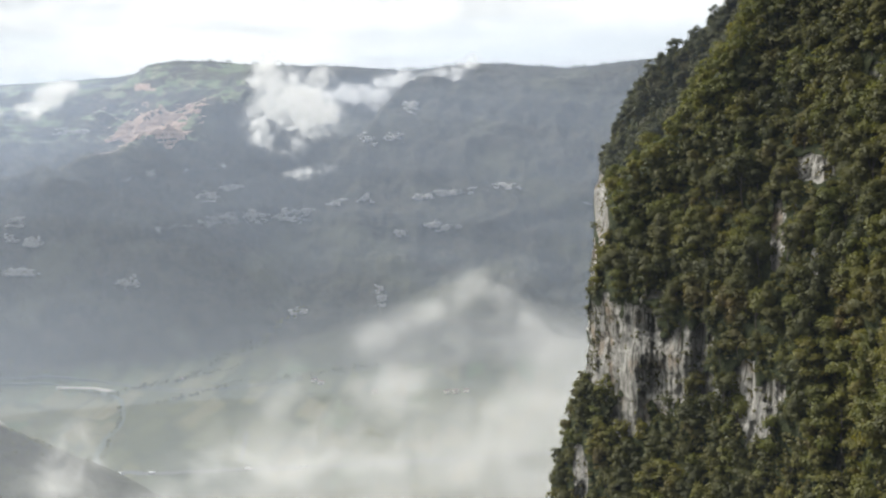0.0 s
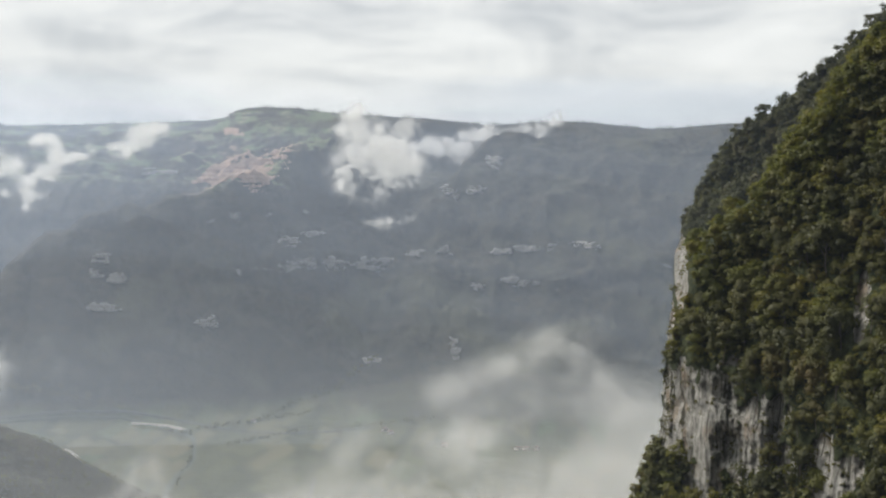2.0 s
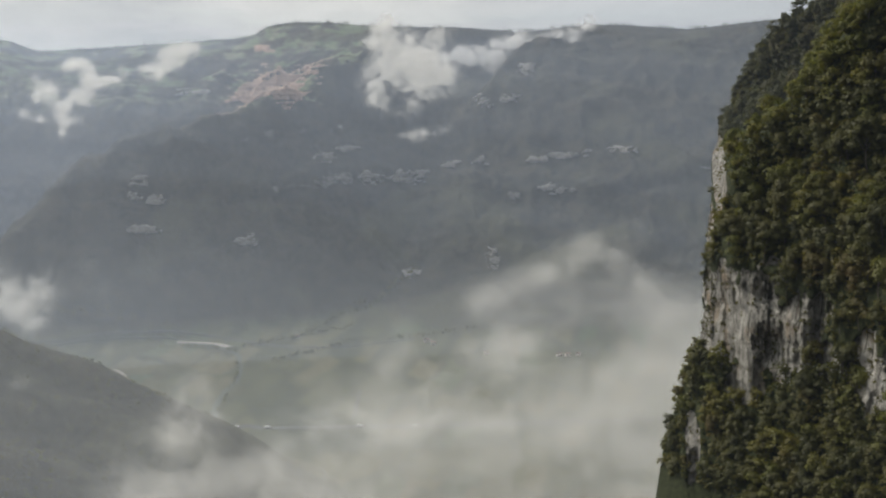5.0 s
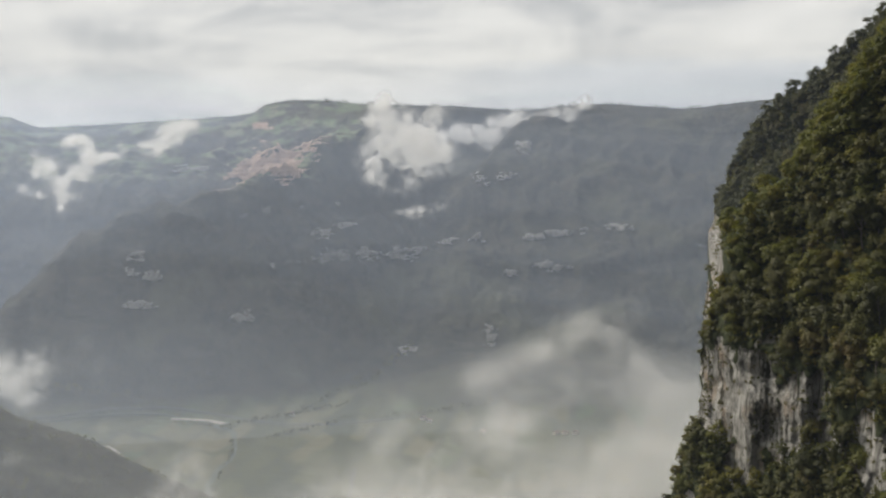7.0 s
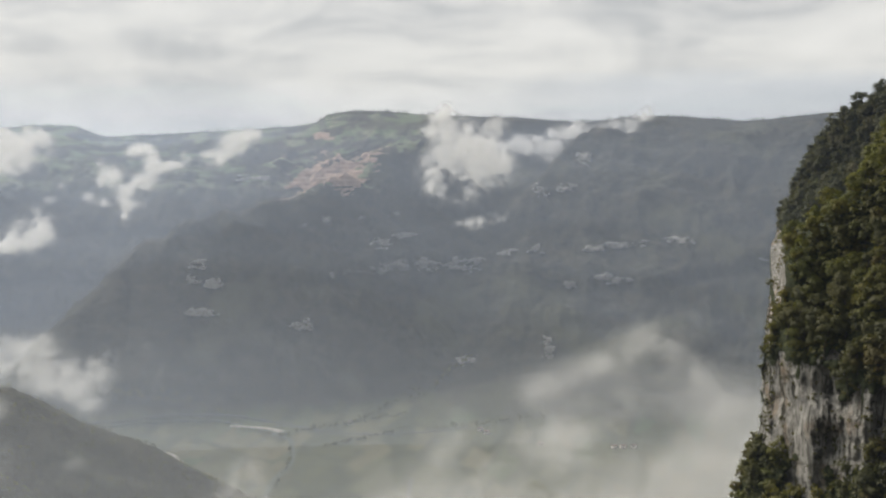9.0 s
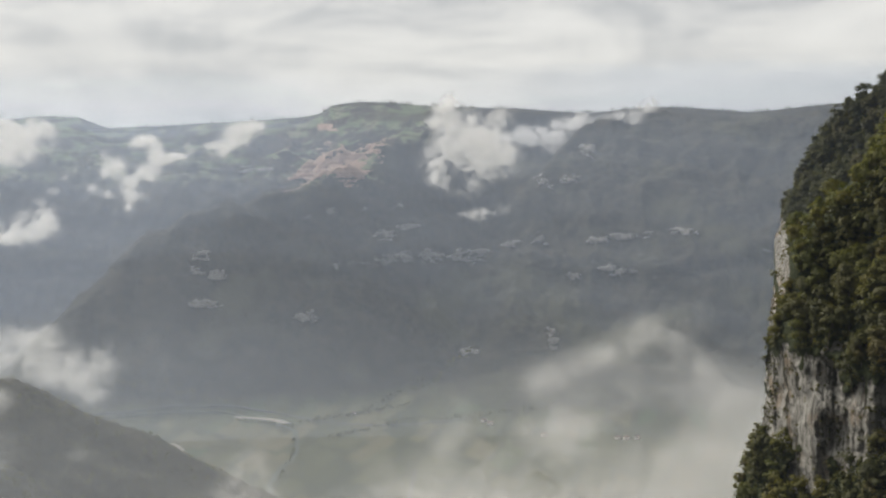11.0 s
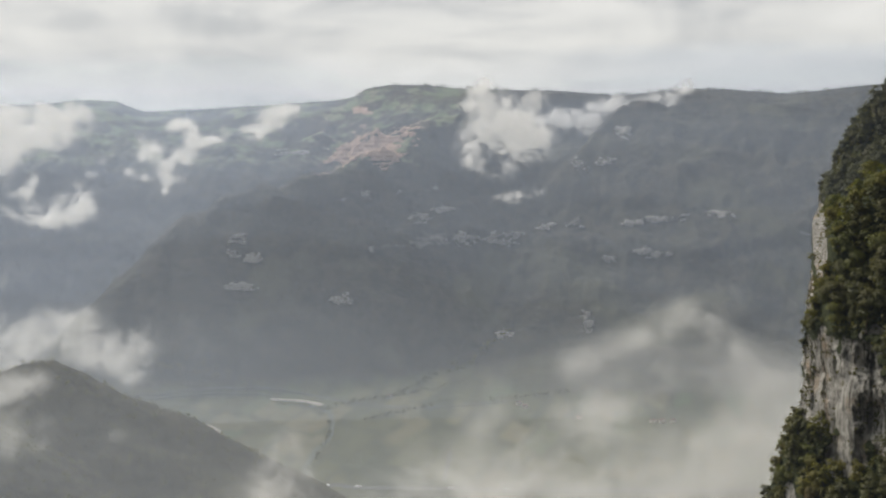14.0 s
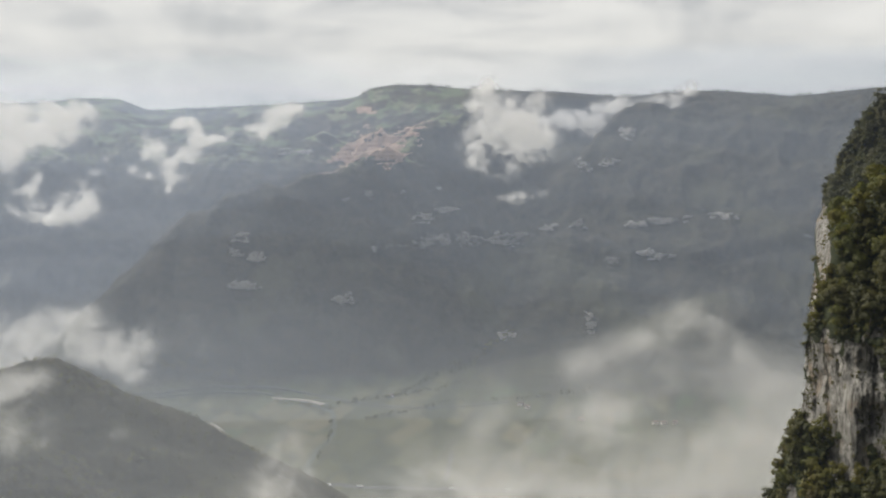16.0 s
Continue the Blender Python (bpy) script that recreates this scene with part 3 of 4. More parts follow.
def make_trees():
    rng = np.random.default_rng(23)
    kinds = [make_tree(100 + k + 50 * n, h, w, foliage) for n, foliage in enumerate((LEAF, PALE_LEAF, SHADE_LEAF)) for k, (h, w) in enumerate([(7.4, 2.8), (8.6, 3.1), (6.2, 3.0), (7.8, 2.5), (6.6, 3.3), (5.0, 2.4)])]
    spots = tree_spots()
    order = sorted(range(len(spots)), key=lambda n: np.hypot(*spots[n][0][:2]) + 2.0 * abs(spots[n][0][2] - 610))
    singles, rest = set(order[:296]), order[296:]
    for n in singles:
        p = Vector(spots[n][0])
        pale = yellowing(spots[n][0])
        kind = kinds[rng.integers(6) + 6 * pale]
        size = rng.uniform(0.7, 1.35)
        p -= Vector((p.x, p.y, 0)).normalized() * -0.2
        m = pose(p.x, p.y, p.z - 0.5, rng.uniform(-8, 8), rng.uniform(-8, 8), rng.uniform(0, 360))
        tree = copy_thing(kind, m)
        tree.scale = (size, size, size * rng.uniform(0.9, 1.15))
        tagged(tree, ("dark green broadleaf tree rooted on the cliff", "yellowing broadleaf tree rooted on the cliff", "broadleaf tree rooted on the rear spur, shade painted into its grey-green leaves")[pale], "tree", "trees on the cliff")
    for kind in kinds:
        for child in list(kind.children):
            bpy.data.objects.remove(child)
        bpy.data.objects.remove(kind)
    # the wood farther off, past counting
    leaves, tris, tints, sticks, stick_tris, count, scount = [], [], [], [], [], 0, 0
    rest_kind = [yellowing(spots[n][0]) for n in rest]
    which = np.array(rest_kind)
    for n in rest:
        p, in_from_nose = spots[n]
        small = 0.6 if in_from_nose < 0.25 else 1.0
        height, spread = rng.uniform(5.0, 8.4) * small, rng.uniform(2.2, 3.3) * small
        q, f, tips = leaf_cloud(rng, height, spread, int(640 * small), 0.45)
        leaves.append(q + p - (0, 0, 0.5))
        tris.append(f)
        tints.append(np.full(len(q), rng.uniform()))
        count += len(q)
        w, wf = wood_frame(tips[:5], height, 0.10)
        sticks.append(w + p - (0, 0, 0.5))
        stick_tris.append(wf + scount)
        scount += len(w)
    wood = tagged(new("cliff_wood"), "dense broadleaf wood in early autumn on a steep cliff", "trees", kind="stuff")
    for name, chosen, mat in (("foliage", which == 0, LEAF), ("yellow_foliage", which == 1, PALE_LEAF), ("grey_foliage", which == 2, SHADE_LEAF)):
        q, f, tint, start = [], [], [], 0
        for n in np.flatnonzero(chosen):
            q.append(leaves[n])
            f.append(tris[n] + start)
            tint.append(tints[n])
            start += len(leaves[n])
        mesh = leaf_mesh(name, np.concatenate(q), np.concatenate(f), mat)
        written(mesh, "tint", np.concatenate(tint))
        tagged(new(name, mesh), kind="stuff").parent = wood
    tagged(new("stems", leaf_mesh("stems", np.concatenate(sticks), np.concatenate(stick_tris), BARK)), kind="stuff").parent = wood
    shrubs = []
    z = rng.uniform(541, 722, 5200)
    nose = cliff_nose(z)
    az = nose + rng.uniform(0, 1, 5200) * (21.5 - nose)
    az[:700] = nose[:700] + rng.uniform(0, 0.5, 700)
    r, bare = cliff_point(az, z)
    leaves, tris, count = [], [], 0
    for p, b in zip(polar(az, r, z), bare):
        if b > 0.3 and rng.uniform() > 0.5:
            continue
        size = rng.uniform(0.5, 1.3) if b > 0.3 else rng.uniform(1.1, 2.4)
        q, f, _ = leaf_cloud(rng, size * 1.1, size * 0.75, 20, 0.38 if b > 0.3 else 0.6)
        leaves.append(q + p - (0, 0, 0.3))
        tris.append(f + count)
        count += len(q)
    tagged(new("cliff_shrubs", leaf_mesh("cliff_shrubs", np.concatenate(leaves), np.concatenate(tris), LEAF)), "low shrubs and tufts clinging to the cliff", "shrubs", kind="stuff")


make_trees()



# ---- bare rock on the far slopes, the quarries ----
def first_hits(az, el):
    """Distances at which ways over a grid of bearings (columns) and elevation angles (rows) meet the land."""
    r = np.arange(2900.0, 4745.0, 5.0)
    out = np.empty((len(el), len(az)))
    for n, a in enumerate(az):
        slope = np.degrees(np.arctan((land_height(np.full(r.shape, a), r) - EYE) / r))
        top = np.maximum.accumulate(slope)
        out[:, n] = r[np.minimum(np.searchsorted(top, el), len(r) - 1)]
    return out


def draped(name, az0, az1, el0, el1, mat, label, category, proud=9.0, wave=16.0, cover=0.1, bench=0.0, lean=0.0, seed=0.0, edge=1.0):
    """Broken rock that stands out of the slope between these bearings and elevation angles."""
    az, el = np.linspace(az0, az1, max(14, int((az1 - az0) / 0.026))), np.linspace(el0, el1, max(10, int((el1 - el0) / 0.026)))
    ga, ge = np.meshgrid(az, el)
    r = first_hits(az, el)
    u, v = ((ga - az0) / (az1 - az0) * 2 - 1) * 1.25, ((ge - el0) / (el1 - el0) * 2 - 1) * 1.5
    v = v - lean * u
    x, z = np.radians(ga) * r, EYE + r * np.tan(np.radians(ge))
    inside = edge * (1 - np.abs(u) ** 2.2 - np.abs(v) ** 2.0) + 0.9 * fractal(x / (wave * 2.4), z / wave, seed, 5, 0.66) - (0.7 - cover)
    out = proud * np.clip(inside * 2.5, -1.2, 0.6) + 1.0 * ridged(x / 7, z / 26, seed + 2, 3) * (inside > 0)
    if bench:
        out = out + np.where(inside > 0, 6 * (np.abs((z / bench) % 1 - 0.5) - 0.25), 0)
    rr = r - out
    points = polar(ga, rr, EYE + rr * np.tan(np.radians(ge)))
    # turn the rim into the slope so that the rock has a body
    for edge_rows in (points[0], points[-1], points[:, 0], points[:, -1]):
        edge_rows[:, :2] *= 1.012
    return tagged(new(name, sheet(name, points, mat)), label, category)


CRAGS = [(-10.68, -9.42, -5.03, -4.66), (-9.55, -7.86, -5.23, -4.32), (-7.99, -5.91, -5.23, -4.39), (-11.30, -10.20, -4.14, -3.46), (-10.34, -9.03, -3.57, -3.31), (-5.39, -4.61, -4.39, -4.02), (-4.01, -3.14, -4.33, -3.91), (-1.60, -0.38, -4.25, -3.88), (-0.51, 0.88, -4.04, -3.71), (0.88, 1.51, -3.97, -3.65), (2.18, 3.57, -3.85, -3.45), (-3.73, -2.84, -1.74, -1.07), (-2.84, -1.69, -1.48, -1.07), (-1.83, -1.08, -0.43, 0.59), (-14.92, -13.97, -7.93, -7.17), (-3.40, -2.76, -9.33, -7.90), (-7.32, -6.40, -9.48, -8.91), (-19.42, -18.69, -4.96, -4.35), (-19.68, -19.06, -5.62, -5.06), (-18.87, -17.99, -5.94, -5.28), (-19.80, -18.01, -7.08, -6.60), (-17.43, -15.76, -0.97, -0.61), (-2.53, -1.76, -5.84, -5.57), (-1.12, -0.11, -5.56, -5.16), (-0.61, 0.91, -5.68, -5.40)]
for n, (a0, a1, e0, e1) in enumerate(CRAGS):
    draped("crag", a0 - 0.2, a1 + 0.2, e0 - 0.12, e1 + 0.12, ROCK, "pale limestone crag breaking through the wooded slope", "rock outcrop", 11.0, 9.0, 0.22, seed=n * 3.7)["group"] = "crags on the far slope"
draped("quarry", -15.6, -10.2, -2.1, 0.95, RED_ROCK, "red stone quarry cut in benches under the plateau", "quarry", 8.0, 30.0, 0.40, 14.0, 0.50, 5.0)
draped("quarry", -14.1, -12.4, 0.75, 1.45, RED_ROCK, "small red stone quarry near the plateau edge", "quarry", 8.0, 20.0, 0.15, 9.0, 0.0, 9.0)


# ---- the valley floor: motorway, river road, lorries, farmhouses, rows of trees ----
def ribbon(name, line, width, mat, label, lift=0.5, category="road"):
    """A flat strip with thickness along bearings and distances of the floor."""
    p = np.array([polar(a, meet(a, -math.degrees(math.atan(EYE / r)), min(r - 150, 2600.0))[1], 0.0) for a, r in line])
    t = np.linspace(0, len(p) - 1, len(p) * 12)
    k = np.minimum(t.astype(int), len(p) - 2)
    f = (t - k)[:, None]
    before, after = p[np.maximum(k - 1, 0)], p[np.minimum(k + 2, len(p) - 1)]
    a, b = p[k], p[k + 1]
    way = 0.5 * ((2 * a) + (b - before) * f + (2 * before - 5 * a + 4 * b - after) * f**2 + (3 * a - before - 3 * b + after) * f**3)
    side = np.gradient(way, axis=0)
    side = np.stack([side[:, 1], -side[:, 0], 0 * side[:, 0]], 1) / np.linalg.norm(side, axis=1)[:, None] * width / 2
    bearing, far = np.degrees(np.arctan2(way[:, 0], way[:, 1])), np.hypot(way[:, 0], way[:, 1])
    way[:, 2] = np.maximum(land_height(bearing, far), 0) + lift
    down = np.array([0, 0, -3.0])
    rows = np.stack([way - side * 1.3 + down, way - side, way + side, way + side * 1.3 + down], 1)
    return tagged(new(name, sheet(name, rows, mat, False)), label, category, kind="structure")


ASPHALT = plain_material("worn_pale_asphalt", (0.085, 0.084, 0.08), 0.85, 0.05, 0.25)
GRAVEL = plain_material("pale_river_gravel", (0.27, 0.25, 0.21), 0.9, 0.04, 0.3)
WATER = plain_material("grey_green_river_water", (0.075, 0.083, 0.062), 0.7, 0.02, 0.2)
WHITE = plain_material("white_painted_sheet_metal", (0.80, 0.80, 0.78), 0.4, 0.5, 0.06)
RUBBER = plain_material("black_tyre_rubber", (0.02, 0.02, 0.02), 0.8, 2.0, 0.3)
PLASTER = plain_material("pale_house_plaster", (0.62, 0.57, 0.49), 0.9, 0.6, 0.15)
TILES = plain_material("red_brown_roof_tiles", (0.19, 0.13, 0.105), 0.85, 0.9, 0.35)
GLAZING = plain_material("dark_window_glass", (0.03, 0.035, 0.04), 0.12, 1.0, 0.2)


def at_floor(el):
    return EYE / math.tan(radians(-el))


MOTORWAY = [(a, at_floor(e)) for a, e in ((-32, -15.0), (-25, -15.5), (-18.9, -15.8), (-15.2, -15.98), (-13.7, -16.08), (-9.4, -16.2), (-6.7, -16.25), (0, -16.1), (8, -15.6))]
ribbon("road", MOTORWAY, 19, ASPHALT, "grey motorway crossing the valley floor")
ribbon("road", [(-26.14, at_floor(-11.65)), (-24.66, at_floor(-11.53)), (-21.66, at_floor(-11.47)), (-19.11, at_floor(-11.51)), (-16.78, at_floor(-11.68)), (-15.35, at_floor(-11.97)), (-13.38, at_floor(-12.36)), (-10.47, at_floor(-12.53)), (-6.78, at_floor(-12.26))], 10, ASPHALT, "pale road along the foot of the slope")
ribbon("river_bank", [(-17.72, at_floor(-11.96)), (-16.78, at_floor(-12.06)), (-16.00, at_floor(-12.18)), (-15.35, at_floor(-12.35))], 20, GRAVEL, "pale gravel bar in the bend of the river", 0.9, "river bank")
ribbon("water", [(-24.91, at_floor(-11.72)), (-21.66, at_floor(-11.67)), (-17.82, at_floor(-11.83)), (-15.35, at_floor(-12.53)), (-14.96, at_floor(-13.07)), (-15.10, at_floor(-13.83)), (-15.76, at_floor(-14.45)), (-16.17, at_floor(-15.44)), (-14.73, at_floor(-16.48))], 12, WATER, "grey-green river winding across the floor", 0.3, "river")
ribbon("road", [(-20.62, at_floor(-13.02)), (-20.31, at_floor(-13.19)), (-20.04, at_floor(-13.45)), (-19.84, at_floor(-13.76))], 9, GRAVEL, "pale farm track between fields")
ribbon("road", [(-9.42, at_floor(-14.52)), (-9.55, at_floor(-15.15)), (-9.73, at_floor(-15.83))], 6, ASPHALT, "straight pale lane between fields")


def block(bm, size, at, bevel=0.0):
    made = bmesh.ops.create_cube(bm, size=1.0, matrix=Matrix.Translation(at) @ Matrix.Diagonal((*size, 1)))
    if bevel:
        edges = list({e for v in made["verts"] for e in v.link_edges})
        bmesh.ops.bevel(bm, geom=edges, offset=bevel, segments=2, affect="EDGES")


def part(name, bm, mat, parent, label=""):
    """Link a bmesh as one mesh object under a thing or a part."""
    mesh = bpy.data.meshes.new(name)
    bm.to_mesh(mesh)
    bm.free()
    mesh.materials.append(mat)
    ob = new(name, mesh)
    ob.parent = parent
    return tagged(ob, label) if label else ob


def make_lorry():
    lorry = tagged(new("lorry"), "white box lorry on the motorway", "lorry", "lorries on the motorway")
    bm = bmesh.new()
    block(bm, (10.0, 2.5, 2.9), (-1.5, 0, 2.6), 0.08)
    part("cargo_box", bm, WHITE, lorry)
    bm = bmesh.new()
    block(bm, (2.2, 2.4, 2.7), (5.0, 0, 2.1), 0.25)
    cab = part("cab", bm, WHITE, lorry)
    bm = bmesh.new()
    block(bm, (0.06, 2.1, 0.9), (6.12, 0, 2.6))
    part("windscreen", bm, GLAZING, cab)
    bm = bmesh.new()
    block(bm, (12.0, 1.1, 0.35), (-0.2, 0, 0.9))
    part("chassis", bm, RUBBER, lorry)
    for x in (4.8, -3.2, -4.5):
        for y in (-1.05, 1.05):
            bm = bmesh.new()
            bmesh.ops.create_cone(bm, cap_ends=True, segments=16, radius1=0.5, radius2=0.5, depth=0.35, matrix=pose(x, y, 0.5, 90, 0, 0))
            part("wheel", bm, RUBBER, lorry)
    return lorry


def make_house():
    house = tagged(new("house"), "small plastered farmhouse with a tiled roof on the valley floor", "house", "farmhouses on the floor")
    bm = bmesh.new()
    block(bm, (12, 9, 6.0), (0, 0, 3.0))
    wall = part("wall", bm, PLASTER, house)
    bm = bmesh.new()
    v = [bm.verts.new(p) for p in ((-6.5, -5.2, 5.9), (6.5, -5.2, 5.9), (6.5, 5.2, 5.9), (-6.5, 5.2, 5.9), (-6.5, 0, 8.6), (6.5, 0, 8.6))]
    for face in ((0, 1, 5, 4), (2, 3, 4, 5), (0, 4, 3), (1, 2, 5), (3, 2, 1, 0)):
        bm.faces.new([v[k] for k in face])
    part("roof", bm, TILES, house)
    for x in (-3.8, 0, 3.8):
        for z in (1.7, 4.4):
            bm = bmesh.new()
            block(bm, (1.1, 0.12, 1.5), (x, -4.5, z))
            part("window", bm, GLAZING, wall)
    return house


def set_along():
    lorry, n = make_lorry(), 0
    for a, e, turned in ((-15.25, -15.98, 10), (-13.75, -16.08, 12), (-9.4, -16.2, 8), (-6.8, -16.25, 5), (-19.2, -15.79, 14)):
        x, y, _ = polar(a, at_floor(e), 0.0)
        m = pose(x, y, 0.52, 0, 0, turned)
        if n:
            copy_thing(lorry, m)
        else:
            lorry.matrix_world = m
        n += 1
    house, n = make_house(), 0
    for a, e, turned in ((0.4, -12.05, 20), (0.9, -12.0, 70), (0.0, -12.1, 40), (-3.4, -11.9, 10), (-6.2, -11.6, 60), (-12.3, -12.0, 35), (-5.9, -11.7, 0)):
        r = at_floor(e)
        z = float(land_height(a, r))
        r = (EYE - z) / math.tan(radians(-e))
        x, y, _ = polar(a, r, 0.0)
        m = pose(x, y, float(land_height(a, r)) - 0.3, 0, 0, turned)
        if n:
            copy_thing(house, m)
        else:
            house.matrix_world = m
        n += 1


set_along()


def clumps(name, places, sizes, leaves, label, category, seed):
    """Far trees and bushes, past counting: small clumps of foliage on the land."""
    rng = np.random.default_rng(seed)
    all_q, all_f, count = [], [], 0
    for (a, r), size in zip(places, sizes):
        z = float(land_height(a, r))
        q, f, _ = leaf_cloud(rng, size * 1.15, size * 0.5, leaves, size * 0.24)
        all_q.append(q + polar(a, r, z - size * 0.15))
        all_f.append(f + count)
        count += len(q)
    tagged(new(name, leaf_mesh(name, np.concatenate(all_q), np.concatenate(all_f), LEAF)), label, category, kind="stuff")


def plant_far():
    rng = np.random.default_rng(5)
    # along the plateau edge
    a = rng.uniform(-30, 9, 520)
    clumps("ridge_trees", [(x, 4735 + rng.uniform(-60, 8)) for x in a if value_noise(x * 1.3, 3.0) > -0.25], rng.uniform(5, 12, 520), 26, "dark line of trees along the plateau edge", "trees", 51)
    # scrub on the near hill
    spots = []
    while len(spots) < 2300:
        x, r = rng.uniform(-31, -18), rng.uniform(1330, 2050)
        if land_height(x, r) > 40 and value_noise(x * 3, r / 60) > -0.5:
            spots.append((x, r))
    clumps("hill_scrub", spots, rng.uniform(2.2, 5.0, 2300), 22, "grey-green scrub and small trees covering the near hill", "scrub", 52)
    # rows along the river and the fields
    rows = []
    for (a0, e0), (a1, e1), n in (((-24, -11.6), (-18, -11.9), 90), ((-17.6, -12.2), (-15.0, -12.6), 40), ((-15.0, -13.0), (-15.1, -13.8), 12), ((-15.1, -13.8), (-16.1, -15.3), 15), ((-14.9, -12.4), (-9.5, -12.0), 80), ((-13.5, -13.1), (-9.6, -12.5), 60), ((-9.6, -11.6), (-6.6, -10.9), 60), ((-12.6, -12.3), (-9.0, -11.3), 70), ((-8.4, -12.6), (-3.0, -12.4), 60)):
        for q in rng.uniform(0, 1, n):
            e = e0 + (e1 - e0) * q + rng.normal() * 0.03
            rows.append((a0 + (a1 - a0) * q + rng.normal() * 0.05, at_floor(e)))
    clumps("tree_rows", rows, rng.uniform(4, 10, len(rows)), 26, "rows of trees along the river and between fields", "trees", 53)


plant_far()


# ---- vapour: clouds, the bank of mist, the haze ----
def cloud(name, label, r, puffs, mat, layers=3, gap=28.0, relief=12.0, wave=110.0, step=0.15, swell=1.06):
    """Layered veils of vapour about r metres away; puffs are (bearing, elevation, half width, half height, weight)."""
    puffs = [(a, e, wa * swell, we * swell, w) for a, e, wa, we, w in puffs]
    lo_a, hi_a = min(p[0] - 2.1 * p[2] for p in puffs), max(p[0] + 2.1 * p[2] for p in puffs)
    lo_e, hi_e = min(p[1] - 2.1 * p[3] for p in puffs), max(p[1] + 2.1 * p[3] for p in puffs)
    az, el = np.meshgrid(np.arange(lo_a, hi_a + step, step), np.arange(lo_e, hi_e + step, step))
    thick = sum(w * np.exp(-(((az - a) / wa) ** 2 + ((el - e) / we) ** 2)) for a, e, wa, we, w in puffs)
    thick = 1.1 * (1 - np.exp(-1.05 * thick))
    base = tagged(new(name), label, "cloud" if name == "cloud" else "mist")
    for k in range(layers):
        x, zz = np.radians(az) * r, np.tan(np.radians(el)) * r
        bulge = relief * np.minimum(thick, 1.5) * (1 - k * 0.1) + relief * 0.55 * fractal(x / wave, zz / wave, k * 3.1, 4)
        rr = r + k * gap - bulge
        mesh = sheet("layer", polar(az, rr, EYE + rr * np.tan(np.radians(el))), mat, True, thick > 0.006)
        written(mesh, "thickness", thick)
        new("layer", mesh).parent = base
    return base


PUFF = vapour_material("white_cloud_vapour", (0.99, 0.985, 0.975), 0.026, 6.4, 0.02, 1.25, 0.245, 0.74, 9)
WISP = vapour_material("grey_mist_vapour", (0.97, 0.965, 0.955), 0.026, 5.6, 0.0, 1.60, 0.165, 0.74, 9)
BANK = vapour_material("rising_mist_vapour", (0.97, 0.965, 0.95), 0.034, 3.5, -0.05, 1.45, 0.175, 0.72, 9)
# aerial haze, put into the tint of thin see-through sheets
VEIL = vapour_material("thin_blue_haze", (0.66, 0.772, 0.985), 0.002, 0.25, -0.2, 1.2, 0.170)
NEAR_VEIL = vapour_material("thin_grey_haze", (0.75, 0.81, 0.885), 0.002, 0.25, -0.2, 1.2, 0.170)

cloud("cloud", "bright white cloud caught in a gully under the plateau rim", 3270, [(-7.72, 2.27, 0.26, 0.26, 0.50), (-7.82, 1.63, 0.57, 0.52, 1.30), (-8.44, 1.37, 0.36, 0.23, 0.90), (-7.36, 0.86, 0.57, 0.47, 1.20), (-6.64, 1.50, 0.78, 0.31, 0.32), (-5.35, 1.50, 0.47, 0.42, 0.70), (-6.19, 0.60, 0.91, 0.47, 1.20), (-7.22, 0.09, 0.99, 0.52, 1.40), (-5.80, -0.04, 0.78, 0.42, 1.10), (-5.03, -0.25, 0.42, 0.31, 0.60), (-7.66, -0.69, 0.94, 0.52, 1.00), (-6.06, -0.82, 0.91, 0.42, 0.65), (-8.33, -1.21, 0.52, 0.36, 0.40), (-7.14, -1.59, 0.65, 0.31, 0.40), (-6.70, -2.01, 0.23, 0.23, 0.55)], PUFF, 10, 1.6)
cloud("cloud", "arm of white cloud drifting up behind a rocky spur", 4345, [(-4.91, 0.68, 0.65, 0.31, 0.80), (-3.88, 0.67, 0.65, 0.34, 1.10), (-3.11, 0.37, 0.42, 0.39, 1.20), (-2.68, 0.98, 0.36, 0.36, 1.00), (-2.10, 1.28, 0.47, 0.26, 1.00), (-1.73, 1.54, 0.26, 0.21, 0.70), (-0.84, 1.28, 0.42, 0.23, 0.60), (-0.09, 1.68, 0.36, 0.21, 0.90), (0.54, 1.37, 0.36, 0.26, 0.80), (1.03, 1.85, 0.36, 0.21, 0.90), (1.43, 2.15, 0.26, 0.26, 0.40)], PUFF, 10, 1.6, 6)
cloud("cloud", "small torn wisp of cloud against the dark slope", 3260, [(-6.05, -2.76, 0.57, 0.21, 0.58), (-5.35, -2.60, 0.39, 0.16, 0.43), (-6.43, -2.97, 0.47, 0.21, 0.36), (-7.13, -2.89, 0.39, 0.10, 0.22)], PUFF, 8, 1.6)
cloud("cloud", "small white cloud on the plateau rim", 3300, [(-17.02, 1.06, 0.52, 0.26, 1.20), (-17.53, 0.60, 0.57, 0.31, 1.20), (-18.30, 0.26, 0.47, 0.21, 0.90), (-16.64, 1.23, 0.36, 0.16, 0.70), (-18.68, -0.04, 0.31, 0.16, 0.40), (-18.05, -0.02, 0.21, 0.21, 0.60)], PUFF, 10, 1.6)
